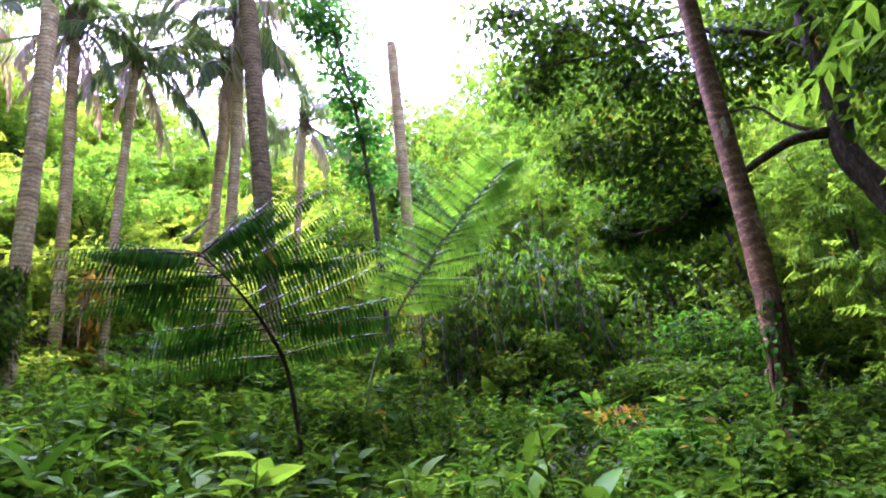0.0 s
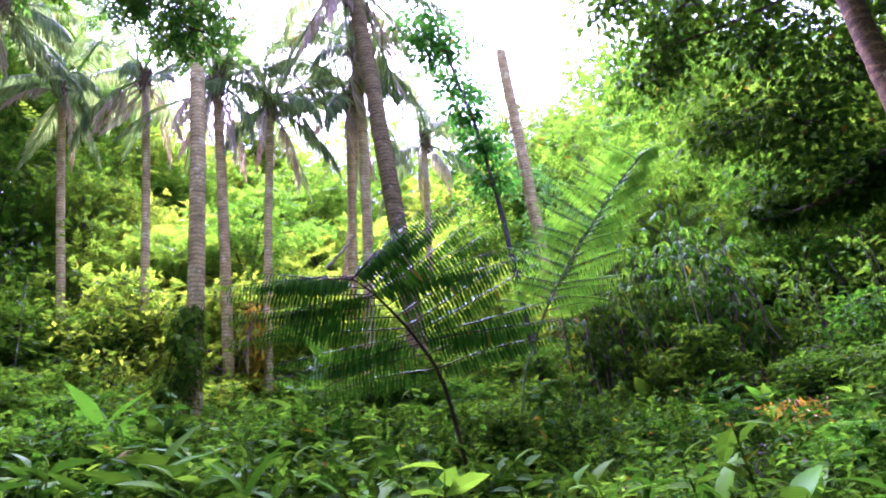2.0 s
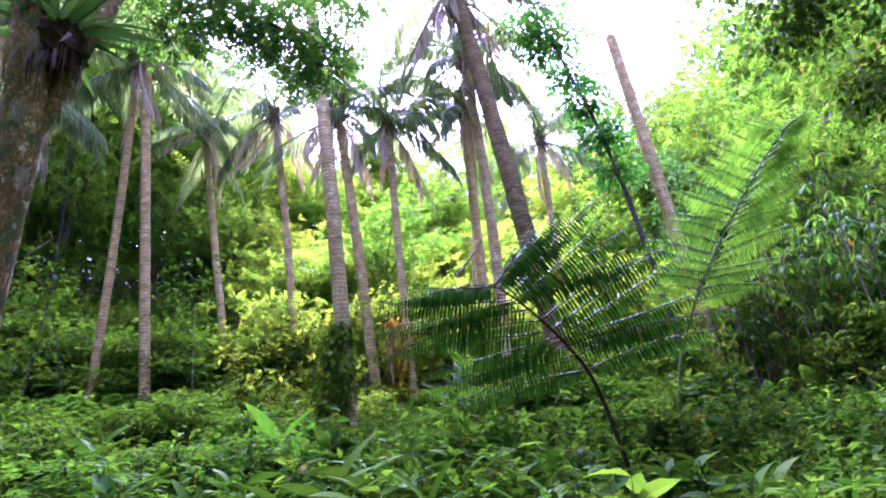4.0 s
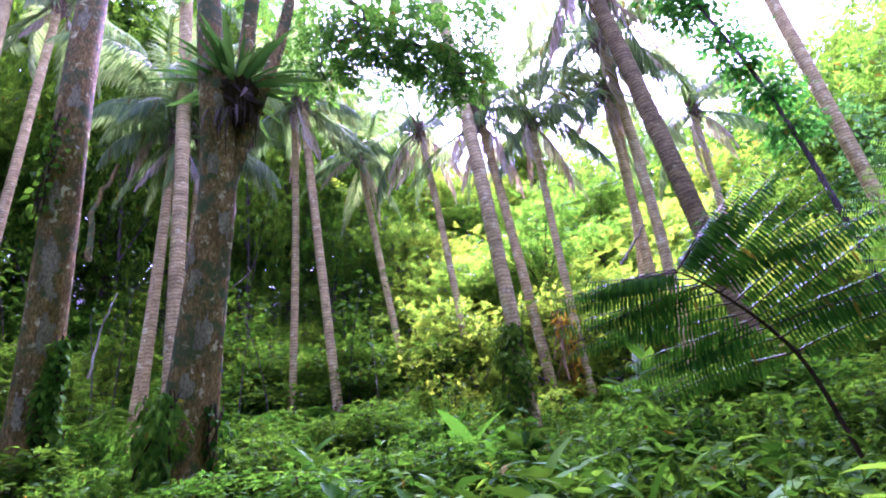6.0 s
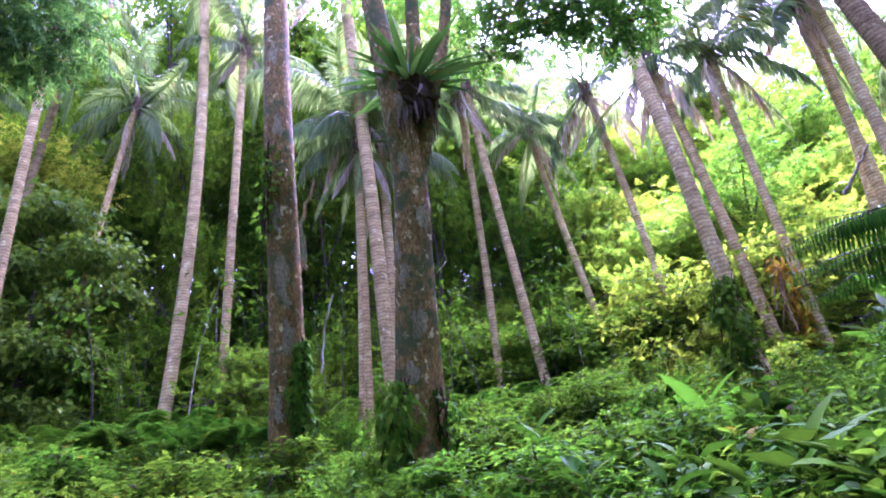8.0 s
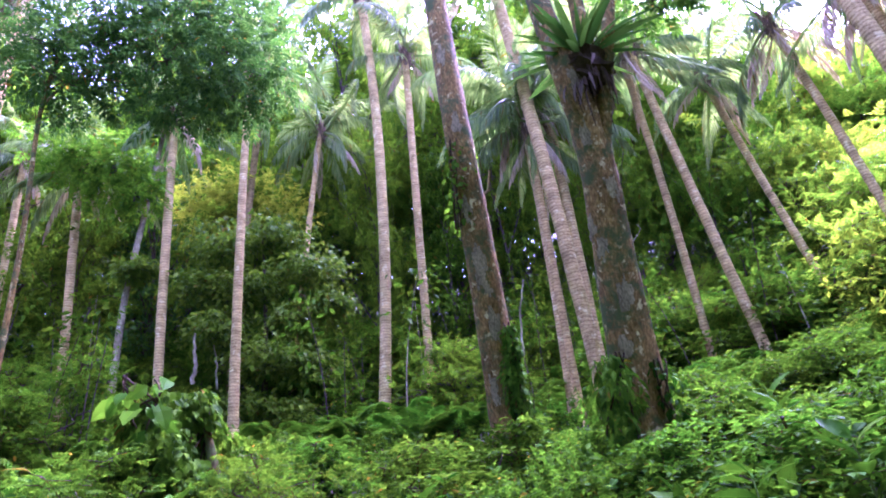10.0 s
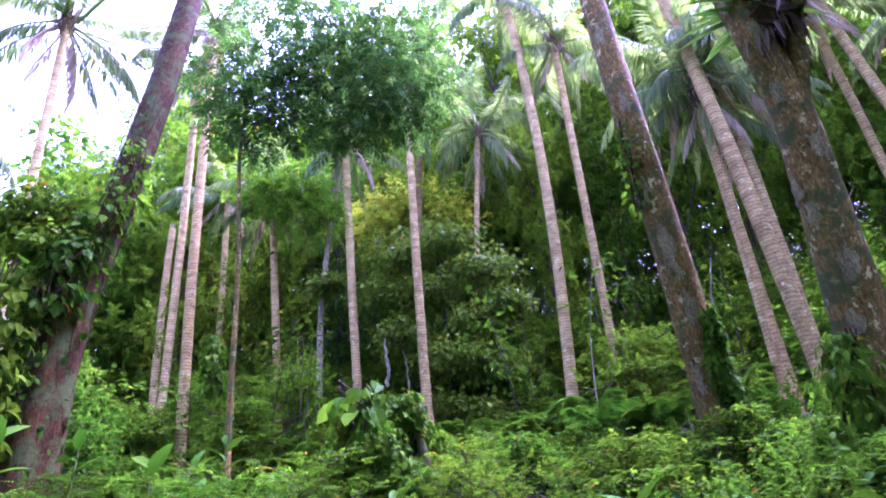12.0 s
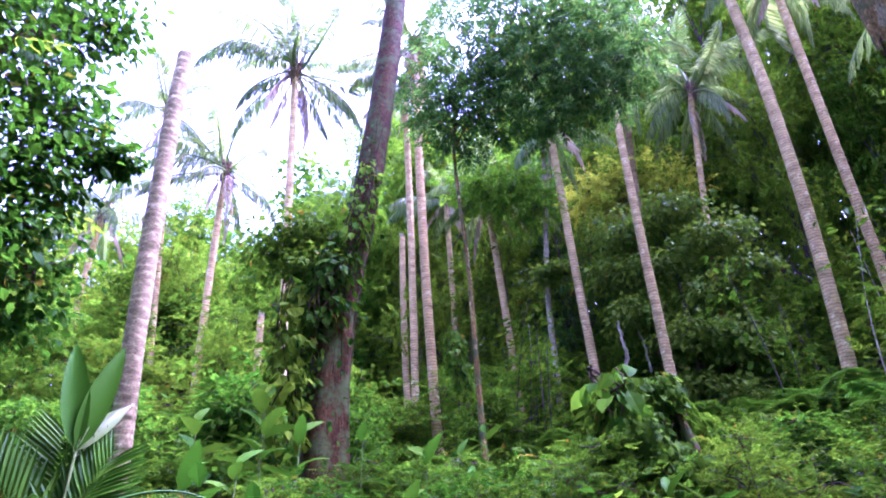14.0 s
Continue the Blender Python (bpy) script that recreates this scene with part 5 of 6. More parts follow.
broad_herb((-0.01, 4.20, 1.51), 17, 0.42)
broad_herb((0.38, 4.28, 1.48), 18, 0.42)
broad_herb((0.90, 4.41, 1.43), 19, 0.35)
broad_herb((1.85, 4.10, 1.34), 20, 0.45)
broad_herb((-0.90, 5.43, 1.69), 21, 0.3)
broad_herb((-0.46, 5.98, 1.71), 22, 0.35)
broad_herb((-2.49, 3.00, 1.82), 23, 0.42)
broad_herb((-2.07, 2.95, 1.65), 24, 0.4)
broad_herb((-2.17, 3.59, 1.71), 25, 0.4)
broad_herb((-2.60, 5.63, 2.20), 26, 0.42)
broad_herb((-1.67, 3.42, 1.58), 27, 0.3)
broad_herb((-2.33, 3.18, 1.73), 28, 0.4)
broad_herb((-1.91, 3.32, 1.65), 29, 0.35)
broad_herb((-3.73, 2.31, 2.00), 30, 0.35)
broad_herb((-4.65, 2.41, 2.18), 31, 0.35)
broad_herb((-4.33, 1.43, 2.00), 32, 0.35)
broad_herb((-5.49, 0.21, 2.06), 33, 0.4)
broad_herb((-4.61, 1.17, 1.86), 34, 0.4)
broad_herb((-6.41, -2.55, 2.51), 35, 0.35)
broad_herb((-5.56, -0.56, 2.17), 36, 0.4)
broad_herb((-6.48, -2.20, 2.42), 37, 0.4)
broad_herb((-5.80, 5.04, 3.02), 38, 0.7)
broad_herb((-5.55, 5.58, 2.96), 39, 0.6)
broad_herb((-4.47, 3.38, 2.26), 40, 0.35)
broad_herb((-2.04, 4.76, 1.80), 41, 0.35)
broad_herb((-1.51, 5.74, 1.93), 42, 0.35)
broad_herb((-0.43, 12.96, 3.20), 43, 0.9)
broad_herb((1.38, 11.87, 2.73), 44, 0.8)
broad_herb((-1.78, 5.73, 1.94), 45, 0.4)
broad_herb((-1.01, 5.09, 1.69), 46, 0.35)
broad_herb((-0.00, 4.57, 1.45), 47, 0.4)
broad_herb((0.57, 4.92, 1.45), 48, 0.35)
broad_herb((-6.92, 3.50, 2.87), 49, 0.55)
broad_herb((-4.97, 3.63, 2.27), 50, 0.3)
broad_herb((-6.40, 10.66, 5.04), 51, 1.0)
broad_herb((-6.56, 9.99, 4.20), 52, 0.8)
broad_herb((-5.79, 9.85, 3.85), 53, 0.8)
broad_herb((-6.05, 5.36, 2.95), 54, 0.7)
broad_herb((-8.19, 4.33, 3.26), 55, 0.5)
broad_herb((-4.27, 3.59, 2.04), 56, 0.4)
broad_herb((-7.12, 1.67, 2.12), 57, 0.35)
broad_herb((-7.52, 3.13, 2.86), 58, 0.4)
broad_herb((-8.10, -0.46, 2.45), 59, 0.3)
broad_herb((-10.14, -3.92, 4.79), 60, 0.6)
broad_herb((-10.03, -4.24, 4.60), 61, 0.6)
broad_herb((-10.09, -3.72, 4.55), 62, 0.5)
broad_herb((-7.99, -5.09, 3.68), 63, 0.35)
broad_herb((-7.38, -5.15, 3.32), 64, 0.4)
broad_herb((-4.46, -5.75, 2.94), 65, 0.4)
broad_herb((-3.83, -5.61, 2.79), 66, 0.45)
broad_herb((-3.32, -5.11, 2.46), 67, 0.45)
broad_herb((-5.97, -7.09, 3.85), 68, 0.5)
broad_herb((-6.42, -5.03, 3.18), 69, 0.4)
broad_herb((-6.67, -4.61, 2.91), 70, 0.35)
broad_herb((-5.49, -4.62, 2.57), 71, 0.35)
broad_herb((-6.29, -7.47, 4.29), 72, 0.55)
broad_herb((-5.66, -7.99, 3.95), 73, 0.5)
broad_herb((-5.92, -6.44, 3.58), 74, 0.45)
broad_herb((-6.79, -6.21, 3.70), 75, 0.4)


def birds_nest_fern(place, size, seed):
    """A rosette of long strap leaves on a ball of roots."""
    g = np.random.default_rng(seed)
    ob = thing("birds_nest_fern", place, "birds-nest fern with strap leaves on a dark root ball", "fern")
    b = Buf()
    n, m = 16, 22
    th, ph = np.linspace(0.02, np.pi - 0.02, n), np.linspace(0, 2 * np.pi, m, endpoint=False)
    r = 0.29 * (1 + 0.16 * g.normal(size=(n, m)))
    v = np.stack([r * np.sin(th)[:, None] * np.cos(ph), r * np.sin(th)[:, None] * np.sin(ph), r * 1.15 * np.cos(th)[:, None] + 0 * ph], -1).reshape(-1, 3)
    i, j = np.arange(n - 1)[:, None] * m, np.arange(m)[None]
    q0, q1 = i + j, i + (j + 1) % m
    b.add(v, np.concatenate([np.stack([q0, q0 + m, q1 + m], -1).reshape(-1, 3), np.stack([q0, q1 + m, q1], -1).reshape(-1, 3)]))
    for k in range(70):
        a, z0 = g.random() * 6.28, 0.2 * g.normal()
        p = np.array([math.cos(a) * 0.25, math.sin(a) * 0.25, z0])
        tube(b, [p, p * 1.12 + (0, 0, -0.15), p * 1.05 + (0, 0, -0.3 - 0.3 * g.random())], [0.014, 0.01, 0.004], 3)
    part("root_ball", b.mesh("root_ball", STALK_BROWN), ob, "dark shaggy root ball")
    kinds = []
    for k, (lift, mat) in enumerate(((0.1, STRAP_LEAF), (0.2, STRAP_LEAF), (0.38, STRAP_LEAF))):
        lb = Buf()
        lb.add(*leaf_shape(0.105, fold=0.2, droop=lift, steps=6))
        kinds.append(lb.mesh("leaf", mat, True))
    dry = Buf()
    dry.add(*leaf_shape(0.12, fold=0.4, droop=0.3, steps=4))
    dry = dry.mesh("dry_leaf", WITHERED)
    for k in range(74):
        leaf = part("leaf", kinds[k % 3], ob)
        s = size * (0.7 + 0.5 * g.random()) * (0.65 if k < 8 else 1)
        up = 1.4 - 1.35 * (k / 74)
        leaf.matrix_basis = Matrix.Translation((0, 0, 0.22)) @ Euler((up + g.normal() * 0.22, g.normal() * 0.2, k * 2.39996 + g.normal() * 0.25)).to_matrix().to_4x4() @ Matrix.Translation((0, 0.12, 0)) @ Matrix.Diagonal((s, s, s, 1))
    for k in range(22):
        leaf = part("dry_leaf", dry, ob, "dry hanging leaf")
        s = size * (0.28 + 0.25 * g.random())
        leaf.matrix_basis = Matrix.Translation((0, 0, 0.1 * g.normal())) @ Euler((-1.3 + g.normal() * 0.2, g.normal() * 0.3, k * 0.53)).to_matrix().to_4x4() @ Matrix.Translation((0, 0.24, 0.2)) @ Matrix.Diagonal((s, s, s, 1))
    return ob


birds_nest_fern((-6.47, 2.37, 7.06), 0.86, 3)

BUSHES = [wood_tree_meshes(60 + k, 1.9, 0.95, 0.03, 2300, 0.13, mat, DARK_BARK, low=0.05, spread=0.42, boughs=8) for k, mat in enumerate((LEAF_SHRUB, LEAF_UNDER, LEAF_DARK, LEAF_SUNLIT, LEAF_FRESH, LEAF_SHADE))]


SPRAY_BUSHES = [wood_tree_meshes(66 + k, 2.4, 1.15, 0.03, 620, 0.24, mat, DARK_BARK, low=0.08, spread=0.45, template=SPRAY, boughs=9) for k, mat in enumerate((LEAF_GREEN, LEAF_MID, LEAF_GREEN, LEAF_DARK, LEAF_FRESH, LEAF_SHADE))]


def plant_thicket(name, label, mat, a0, a1, r0, r1, count, size, seed):
    """Far shrubs too many to count, closing the gaps between the forest stems."""
    g = np.random.default_rng(seed)
    b = Buf()
    for k in range(count):
        a, r = radians(a0 + (a1 - a0) * (k + g.random()) / count), r0 + (r1 - r0) * g.random()
        x, y = -math.sin(a) * r, math.cos(a) * r
        s = size * (0.8 + 0.4 * g.random())
        foot = np.array([x, y, float(ground_at(x, y))])
        ends = foot + g.normal(size=(26, 3)) * np.array([0.55, 0.55, 0]) * s + np.array([0, 0, 2.1]) * s * g.random((26, 1))
        for e in ends[::3]:
            tube(b, [foot, (foot + e) / 2 + g.normal(size=3) * 0.1, e], [0.03, 0.02, 0.008], 4)
        leaf_cloud(b, ends, 0.42 * s, 520, 0.15 * s, g, LEAF, droop=0.2, flat=0.45)
    tagged(new(name, b.mesh(name, mat)), label, "shrubs", kind="stuff")


plant_thicket("forest_thicket", "dense dark shrubs between the forest stems", LEAF_DARK, 54, 146, 26.0, 35.0, 70, 2.0, 31)
plant_thicket("far_thicket", "dense dark shrubs far between the trees", LEAF_DARK, -62, 12, 27.0, 36.0, 60, 2.8, 33)
plant_thicket("green_thicket", "dense green shrubs between the forest stems", LEAF_SHADE, -52, 14, 21.5, 26.0, 44, 1.7, 32)


def plant_bushes():
    """Shrubs that close the foot of the forest."""
    g = np.random.default_rng(21)
    for k in range(92):
        az, r = -60 + 255 * (k + g.random()) / 92, 17.0 + 4.0 * g.random()
        a = radians(az)
        if 48 < az < 126:
            r += 4
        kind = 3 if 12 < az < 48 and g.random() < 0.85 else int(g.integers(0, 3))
        if az < 4 and g.random() < 0.75:
            kind = 2
        s = 0.8 + 0.7 * g.random()
        wood_tree(BUSHES[kind], (-math.sin(a) * r, math.cos(a) * r), g.random() * 6.28, (s, s), "shrub", "leafy shrub at the foot of the forest", "shrub", "forest edge shrubs")
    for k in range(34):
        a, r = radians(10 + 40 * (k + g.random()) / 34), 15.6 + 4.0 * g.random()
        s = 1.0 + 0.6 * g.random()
        wood_tree(BUSHES[3], (-math.sin(a) * r, math.cos(a) * r), g.random() * 6.28, (s, s * 1.1), "shrub", "yellow-green shrub on the slope, sunlight put into its leaf colour", "shrub", "forest edge shrubs")
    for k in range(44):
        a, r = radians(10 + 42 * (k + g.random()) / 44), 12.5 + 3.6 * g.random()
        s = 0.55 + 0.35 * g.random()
        wood_tree(BUSHES[(3, 0, 3)[k % 3]], (-math.sin(a) * r, math.cos(a) * r), g.random() * 6.28, (s, s * 0.6), "shrub", "low yellow-green shrub on the slope, sunlight put into its leaf colour", "shrub", "forest edge shrubs")
    for k in range(18):
        a, r = radians(46 + 26 * (k + g.random()) / 18), 16.0 + 4.5 * g.random()
        s = 1.0 + 0.6 * g.random()
        wood_tree(BUSHES[(0, 1, 0)[k % 3]], (-math.sin(a) * r, math.cos(a) * r), g.random() * 6.28, (s, s * 0.8), "shrub", "leafy shrub at the foot of the forest", "shrub", "forest edge shrubs")
    for k in range(70):
        a, r = radians(50 + 92 * (k + g.random()) / 70), 17.5 + 5.5 * g.random()
        s = 0.7 + 0.5 * g.random()
        wood_tree(SPRAY_BUSHES[k % 4], (-math.sin(a) * r, math.cos(a) * r), g.random() * 6.28, (s, s * (0.7 + 0.4 * g.random())), "shrub", "green shrub with layered leaf sprays before the forest", "shrub", "forest edge shrubs")
    for k in range(16):
        a, r = radians(104 + 46 * (k + g.random()) / 16), 7.0 + 4.0 * g.random()
        s = 0.42 + 0.22 * g.random()
        # Every second shrub is darkened, with shade put into its leaves.
        wood_tree(SPRAY_BUSHES[4 + k % 2], (-math.sin(a) * r, math.cos(a) * r), g.random() * 6.28, (s, s * 0.8), "shrub", "fresh green shrub standing out of the undergrowth", "shrub", "slope shrubs")
    for k in range(60):
        a, r = radians(-44 + 216 * (k + g.random()) / 60), 4.6 + 6.0 * g.random()
        s = 0.45 + 0.4 * g.random()
        x, y = -math.sin(a) * r, math.cos(a) * r
        if abs(x - 0.3) > 0.6:
            # On the right and at the walk's end, dark leaves stand for shade.
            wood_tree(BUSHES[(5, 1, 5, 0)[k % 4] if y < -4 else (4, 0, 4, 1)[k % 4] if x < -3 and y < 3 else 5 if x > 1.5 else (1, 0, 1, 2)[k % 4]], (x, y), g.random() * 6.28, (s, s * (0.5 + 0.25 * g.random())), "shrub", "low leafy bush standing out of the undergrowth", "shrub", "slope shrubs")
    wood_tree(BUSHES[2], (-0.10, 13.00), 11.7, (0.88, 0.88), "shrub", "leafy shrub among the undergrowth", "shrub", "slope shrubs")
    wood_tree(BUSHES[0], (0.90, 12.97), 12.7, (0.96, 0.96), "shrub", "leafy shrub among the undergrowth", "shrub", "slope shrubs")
    # Dark-leaved shrubs: the spreading tree's shade is put into their leaf colour.
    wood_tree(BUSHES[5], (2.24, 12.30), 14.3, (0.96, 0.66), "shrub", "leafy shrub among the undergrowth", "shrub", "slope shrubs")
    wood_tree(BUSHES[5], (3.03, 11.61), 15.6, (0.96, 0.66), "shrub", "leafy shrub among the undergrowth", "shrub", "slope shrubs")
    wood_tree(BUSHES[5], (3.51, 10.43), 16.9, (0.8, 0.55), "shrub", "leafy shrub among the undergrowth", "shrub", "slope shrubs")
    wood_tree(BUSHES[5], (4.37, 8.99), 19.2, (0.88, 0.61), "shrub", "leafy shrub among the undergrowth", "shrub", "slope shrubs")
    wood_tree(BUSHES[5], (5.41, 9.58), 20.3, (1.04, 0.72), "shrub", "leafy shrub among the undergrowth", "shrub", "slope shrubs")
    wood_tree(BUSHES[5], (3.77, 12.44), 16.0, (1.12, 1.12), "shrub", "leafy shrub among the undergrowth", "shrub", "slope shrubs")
    wood_tree(BUSHES[0], (-2.43, 12.77), 9.1, (0.8, 0.8), "shrub", "leafy shrub among the undergrowth", "shrub", "slope shrubs")
    wood_tree(BUSHES[1], (-3.59, 12.50), 7.8, (0.8, 0.8), "shrub", "leafy shrub among the undergrowth", "shrub", "slope shrubs")
    wood_tree(BUSHES[1], (-5.79, 9.35), 3.5, (0.72, 0.5), "shrub", "leafy shrub among the undergrowth", "shrub", "slope shrubs")
    wood_tree(BUSHES[0], (-5.51, 10.09), 4.4, (0.72, 0.5), "shrub", "leafy shrub among the undergrowth", "shrub", "slope shrubs")
    wood_tree(BUSHES[0], (-4.46, 8.50), 9.9, (0.96, 0.66), "shrub", "leafy shrub among the undergrowth", "shrub", "slope shrubs")
    wood_tree(BUSHES[1], (-3.79, 9.01), 11.0, (1.12, 0.77), "shrub", "leafy shrub among the undergrowth", "shrub", "slope shrubs")
    wood_tree(BUSHES[0], (-3.03, 8.86), 12.1, (0.96, 0.66), "shrub", "leafy shrub among the undergrowth", "shrub", "slope shrubs")
    wood_tree(BUSHES[0], (-4.25, 9.47), 10.7, (1.2, 0.83), "shrub", "leafy shrub among the undergrowth", "shrub", "slope shrubs")
    wood_tree(BUSHES[0], (-3.63, 9.92), 11.6, (1.28, 0.88), "shrub", "leafy shrub among the undergrowth", "shrub", "slope shrubs")
    wood_tree(BUSHES[1], (-5.14, 8.59), 9.1, (0.88, 0.61), "shrub", "leafy shrub among the undergrowth", "shrub", "slope shrubs")
    wood_tree(BUSHES[2], (-2.92, -6.15), 0.8, (0.72, 0.5), "shrub", "leafy shrub among the undergrowth", "shrub", "slope shrubs")
    wood_tree(BUSHES[2], (-4.34, -7.08), 3.2, (0.72, 0.5), "shrub", "leafy shrub among the undergrowth", "shrub", "slope shrubs")
    wood_tree(BUSHES[1], (-9.27, 6.14), 1.9, (0.8, 0.55), "shrub", "leafy shrub among the undergrowth", "shrub", "slope shrubs")
    wood_tree(BUSHES[1], (-8.76, 5.09), 0.8, (0.72, 0.5), "shrub", "leafy shrub among the undergrowth", "shrub", "slope shrubs")
    wood_tree(BUSHES[1], (-9.23, 6.32), 9.9, (0.8, 0.55), "shrub", "leafy shrub among the undergrowth", "shrub", "slope shrubs")
    wood_tree(BUSHES[1], (-8.06, 6.17), 10.8, (0.72, 0.5), "shrub", "leafy shrub among the undergrowth", "shrub", "slope shrubs")
    wood_tree(BUSHES[0], (-7.74, 7.23), 12.2, (0.64, 0.44), "shrub", "leafy shrub among the undergrowth", "shrub", "slope shrubs")
    wood_tree(BUSHES[1], (-8.49, 5.65), 13.5, (0.8, 0.55), "shrub", "leafy shrub among the undergrowth", "shrub", "slope shrubs")
    wood_tree(BUSHES[1], (-7.59, 5.94), 14.9, (0.72, 0.5), "shrub", "leafy shrub among the undergrowth", "shrub", "slope shrubs")
    wood_tree(BUSHES[1], (-11.22, 2.35), 7.8, (0.64, 0.44), "shrub", "leafy shrub among the undergrowth", "shrub", "slope shrubs")
    wood_tree(BUSHES[1], (-8.79, 3.94), 19.2, (0.8, 0.55), "shrub", "leafy shrub among the undergrowth", "shrub", "slope shrubs")
    wood_tree(BUSHES[1], (-8.15, 3.02), 18.5, (0.64, 0.44), "shrub", "leafy shrub among the undergrowth", "shrub", "slope shrubs")
    wood_tree(BUSHES[0], (-10.67, -9.37), 8.3, (0.96, 0.96), "shrub", "leafy shrub among the undergrowth", "shrub", "slope shrubs")
    wood_tree(BUSHES[1], (-13.86, -8.14), 11.0, (1.04, 1.04), "shrub", "leafy shrub among the undergrowth", "shrub", "slope shrubs")
    wood_tree(BUSHES[0], (-8.22, -10.43), 5.5, (0.96, 0.66), "shrub", "leafy shrub among the undergrowth", "shrub", "slope shrubs")
    wood_tree(BUSHES[0], (-6.23, -9.42), 3.9, (0.8, 0.55), "shrub", "leafy shrub among the undergrowth", "shrub", "slope shrubs")
    wood_tree(BUSHES[1], (-9.98, -11.55), 6.2, (1.2, 1.2), "shrub", "leafy shrub among the undergrowth", "shrub", "slope shrubs")
    wood_tree(BUSHES[0], (-10.72, -13.55), 5.6, (1.44, 1.44), "shrub", "leafy shrub among the undergrowth", "shrub", "slope shrubs")
    wood_tree(BUSHES[1], (-12.21, -10.64), 8.3, (1.28, 1.28), "shrub", "leafy shrub among the undergrowth", "shrub", "slope shrubs")
    wood_tree(BUSHES[1], (-7.65, -13.26), 3.2, (1.36, 1.36), "shrub", "leafy shrub among the undergrowth", "shrub", "slope shrubs")
    wood_tree(BUSHES[1], (-8.77, -11.27), 5.5, (1.44, 1.44), "shrub", "leafy shrub among the undergrowth", "shrub", "slope shrubs")
    wood_tree(BUSHES[1], (-5.39, -11.07), 1.6, (1.2, 0.83), "shrub", "leafy shrub among the undergrowth", "shrub", "slope shrubs")
    wood_tree(BUSHES[1], (-7.36, -10.46), 4.5, (1.2, 0.83), "shrub", "leafy shrub among the undergrowth", "shrub", "slope shrubs")
    wood_tree(BUSHES[1], (-9.02, -10.94), 0.8, (1.44, 1.44), "shrub", "leafy shrub among the undergrowth", "shrub", "slope shrubs")
    wood_tree(BUSHES[0], (-5.82, -13.08), 1.0, (1.28, 1.28), "shrub", "leafy shrub among the undergrowth", "shrub", "slope shrubs")
    wood_tree(BUSHES[1], (-6.90, -12.54), 2.6, (1.12, 1.12), "shrub", "leafy shrub among the undergrowth", "shrub", "slope shrubs")
    wood_tree(BUSHES[1], (-8.59, -12.65), 4.3, (1.12, 1.12), "shrub", "leafy shrub among the undergrowth", "shrub", "slope shrubs")
    wood_tree(BUSHES[1], (-7.44, -9.77), 5.2, (0.8, 0.55), "shrub", "leafy shrub among the undergrowth", "shrub", "slope shrubs")
    wood_tree(BUSHES[0], (-3.89, -8.46), 0.8, (0.8, 0.55), "shrub", "leafy shrub among the undergrowth", "shrub", "slope shrubs")
    wood_tree(BUSHES[1], (-13.83, -7.97), 3.2, (1.04, 1.04), "shrub", "leafy shrub among the undergrowth", "shrub", "slope shrubs")
    wood_tree(BUSHES[1], (-19.04, -5.49), 7.0, (1.12, 1.12), "shrub", "leafy shrub among the undergrowth", "shrub", "slope shrubs")


plant_bushes()


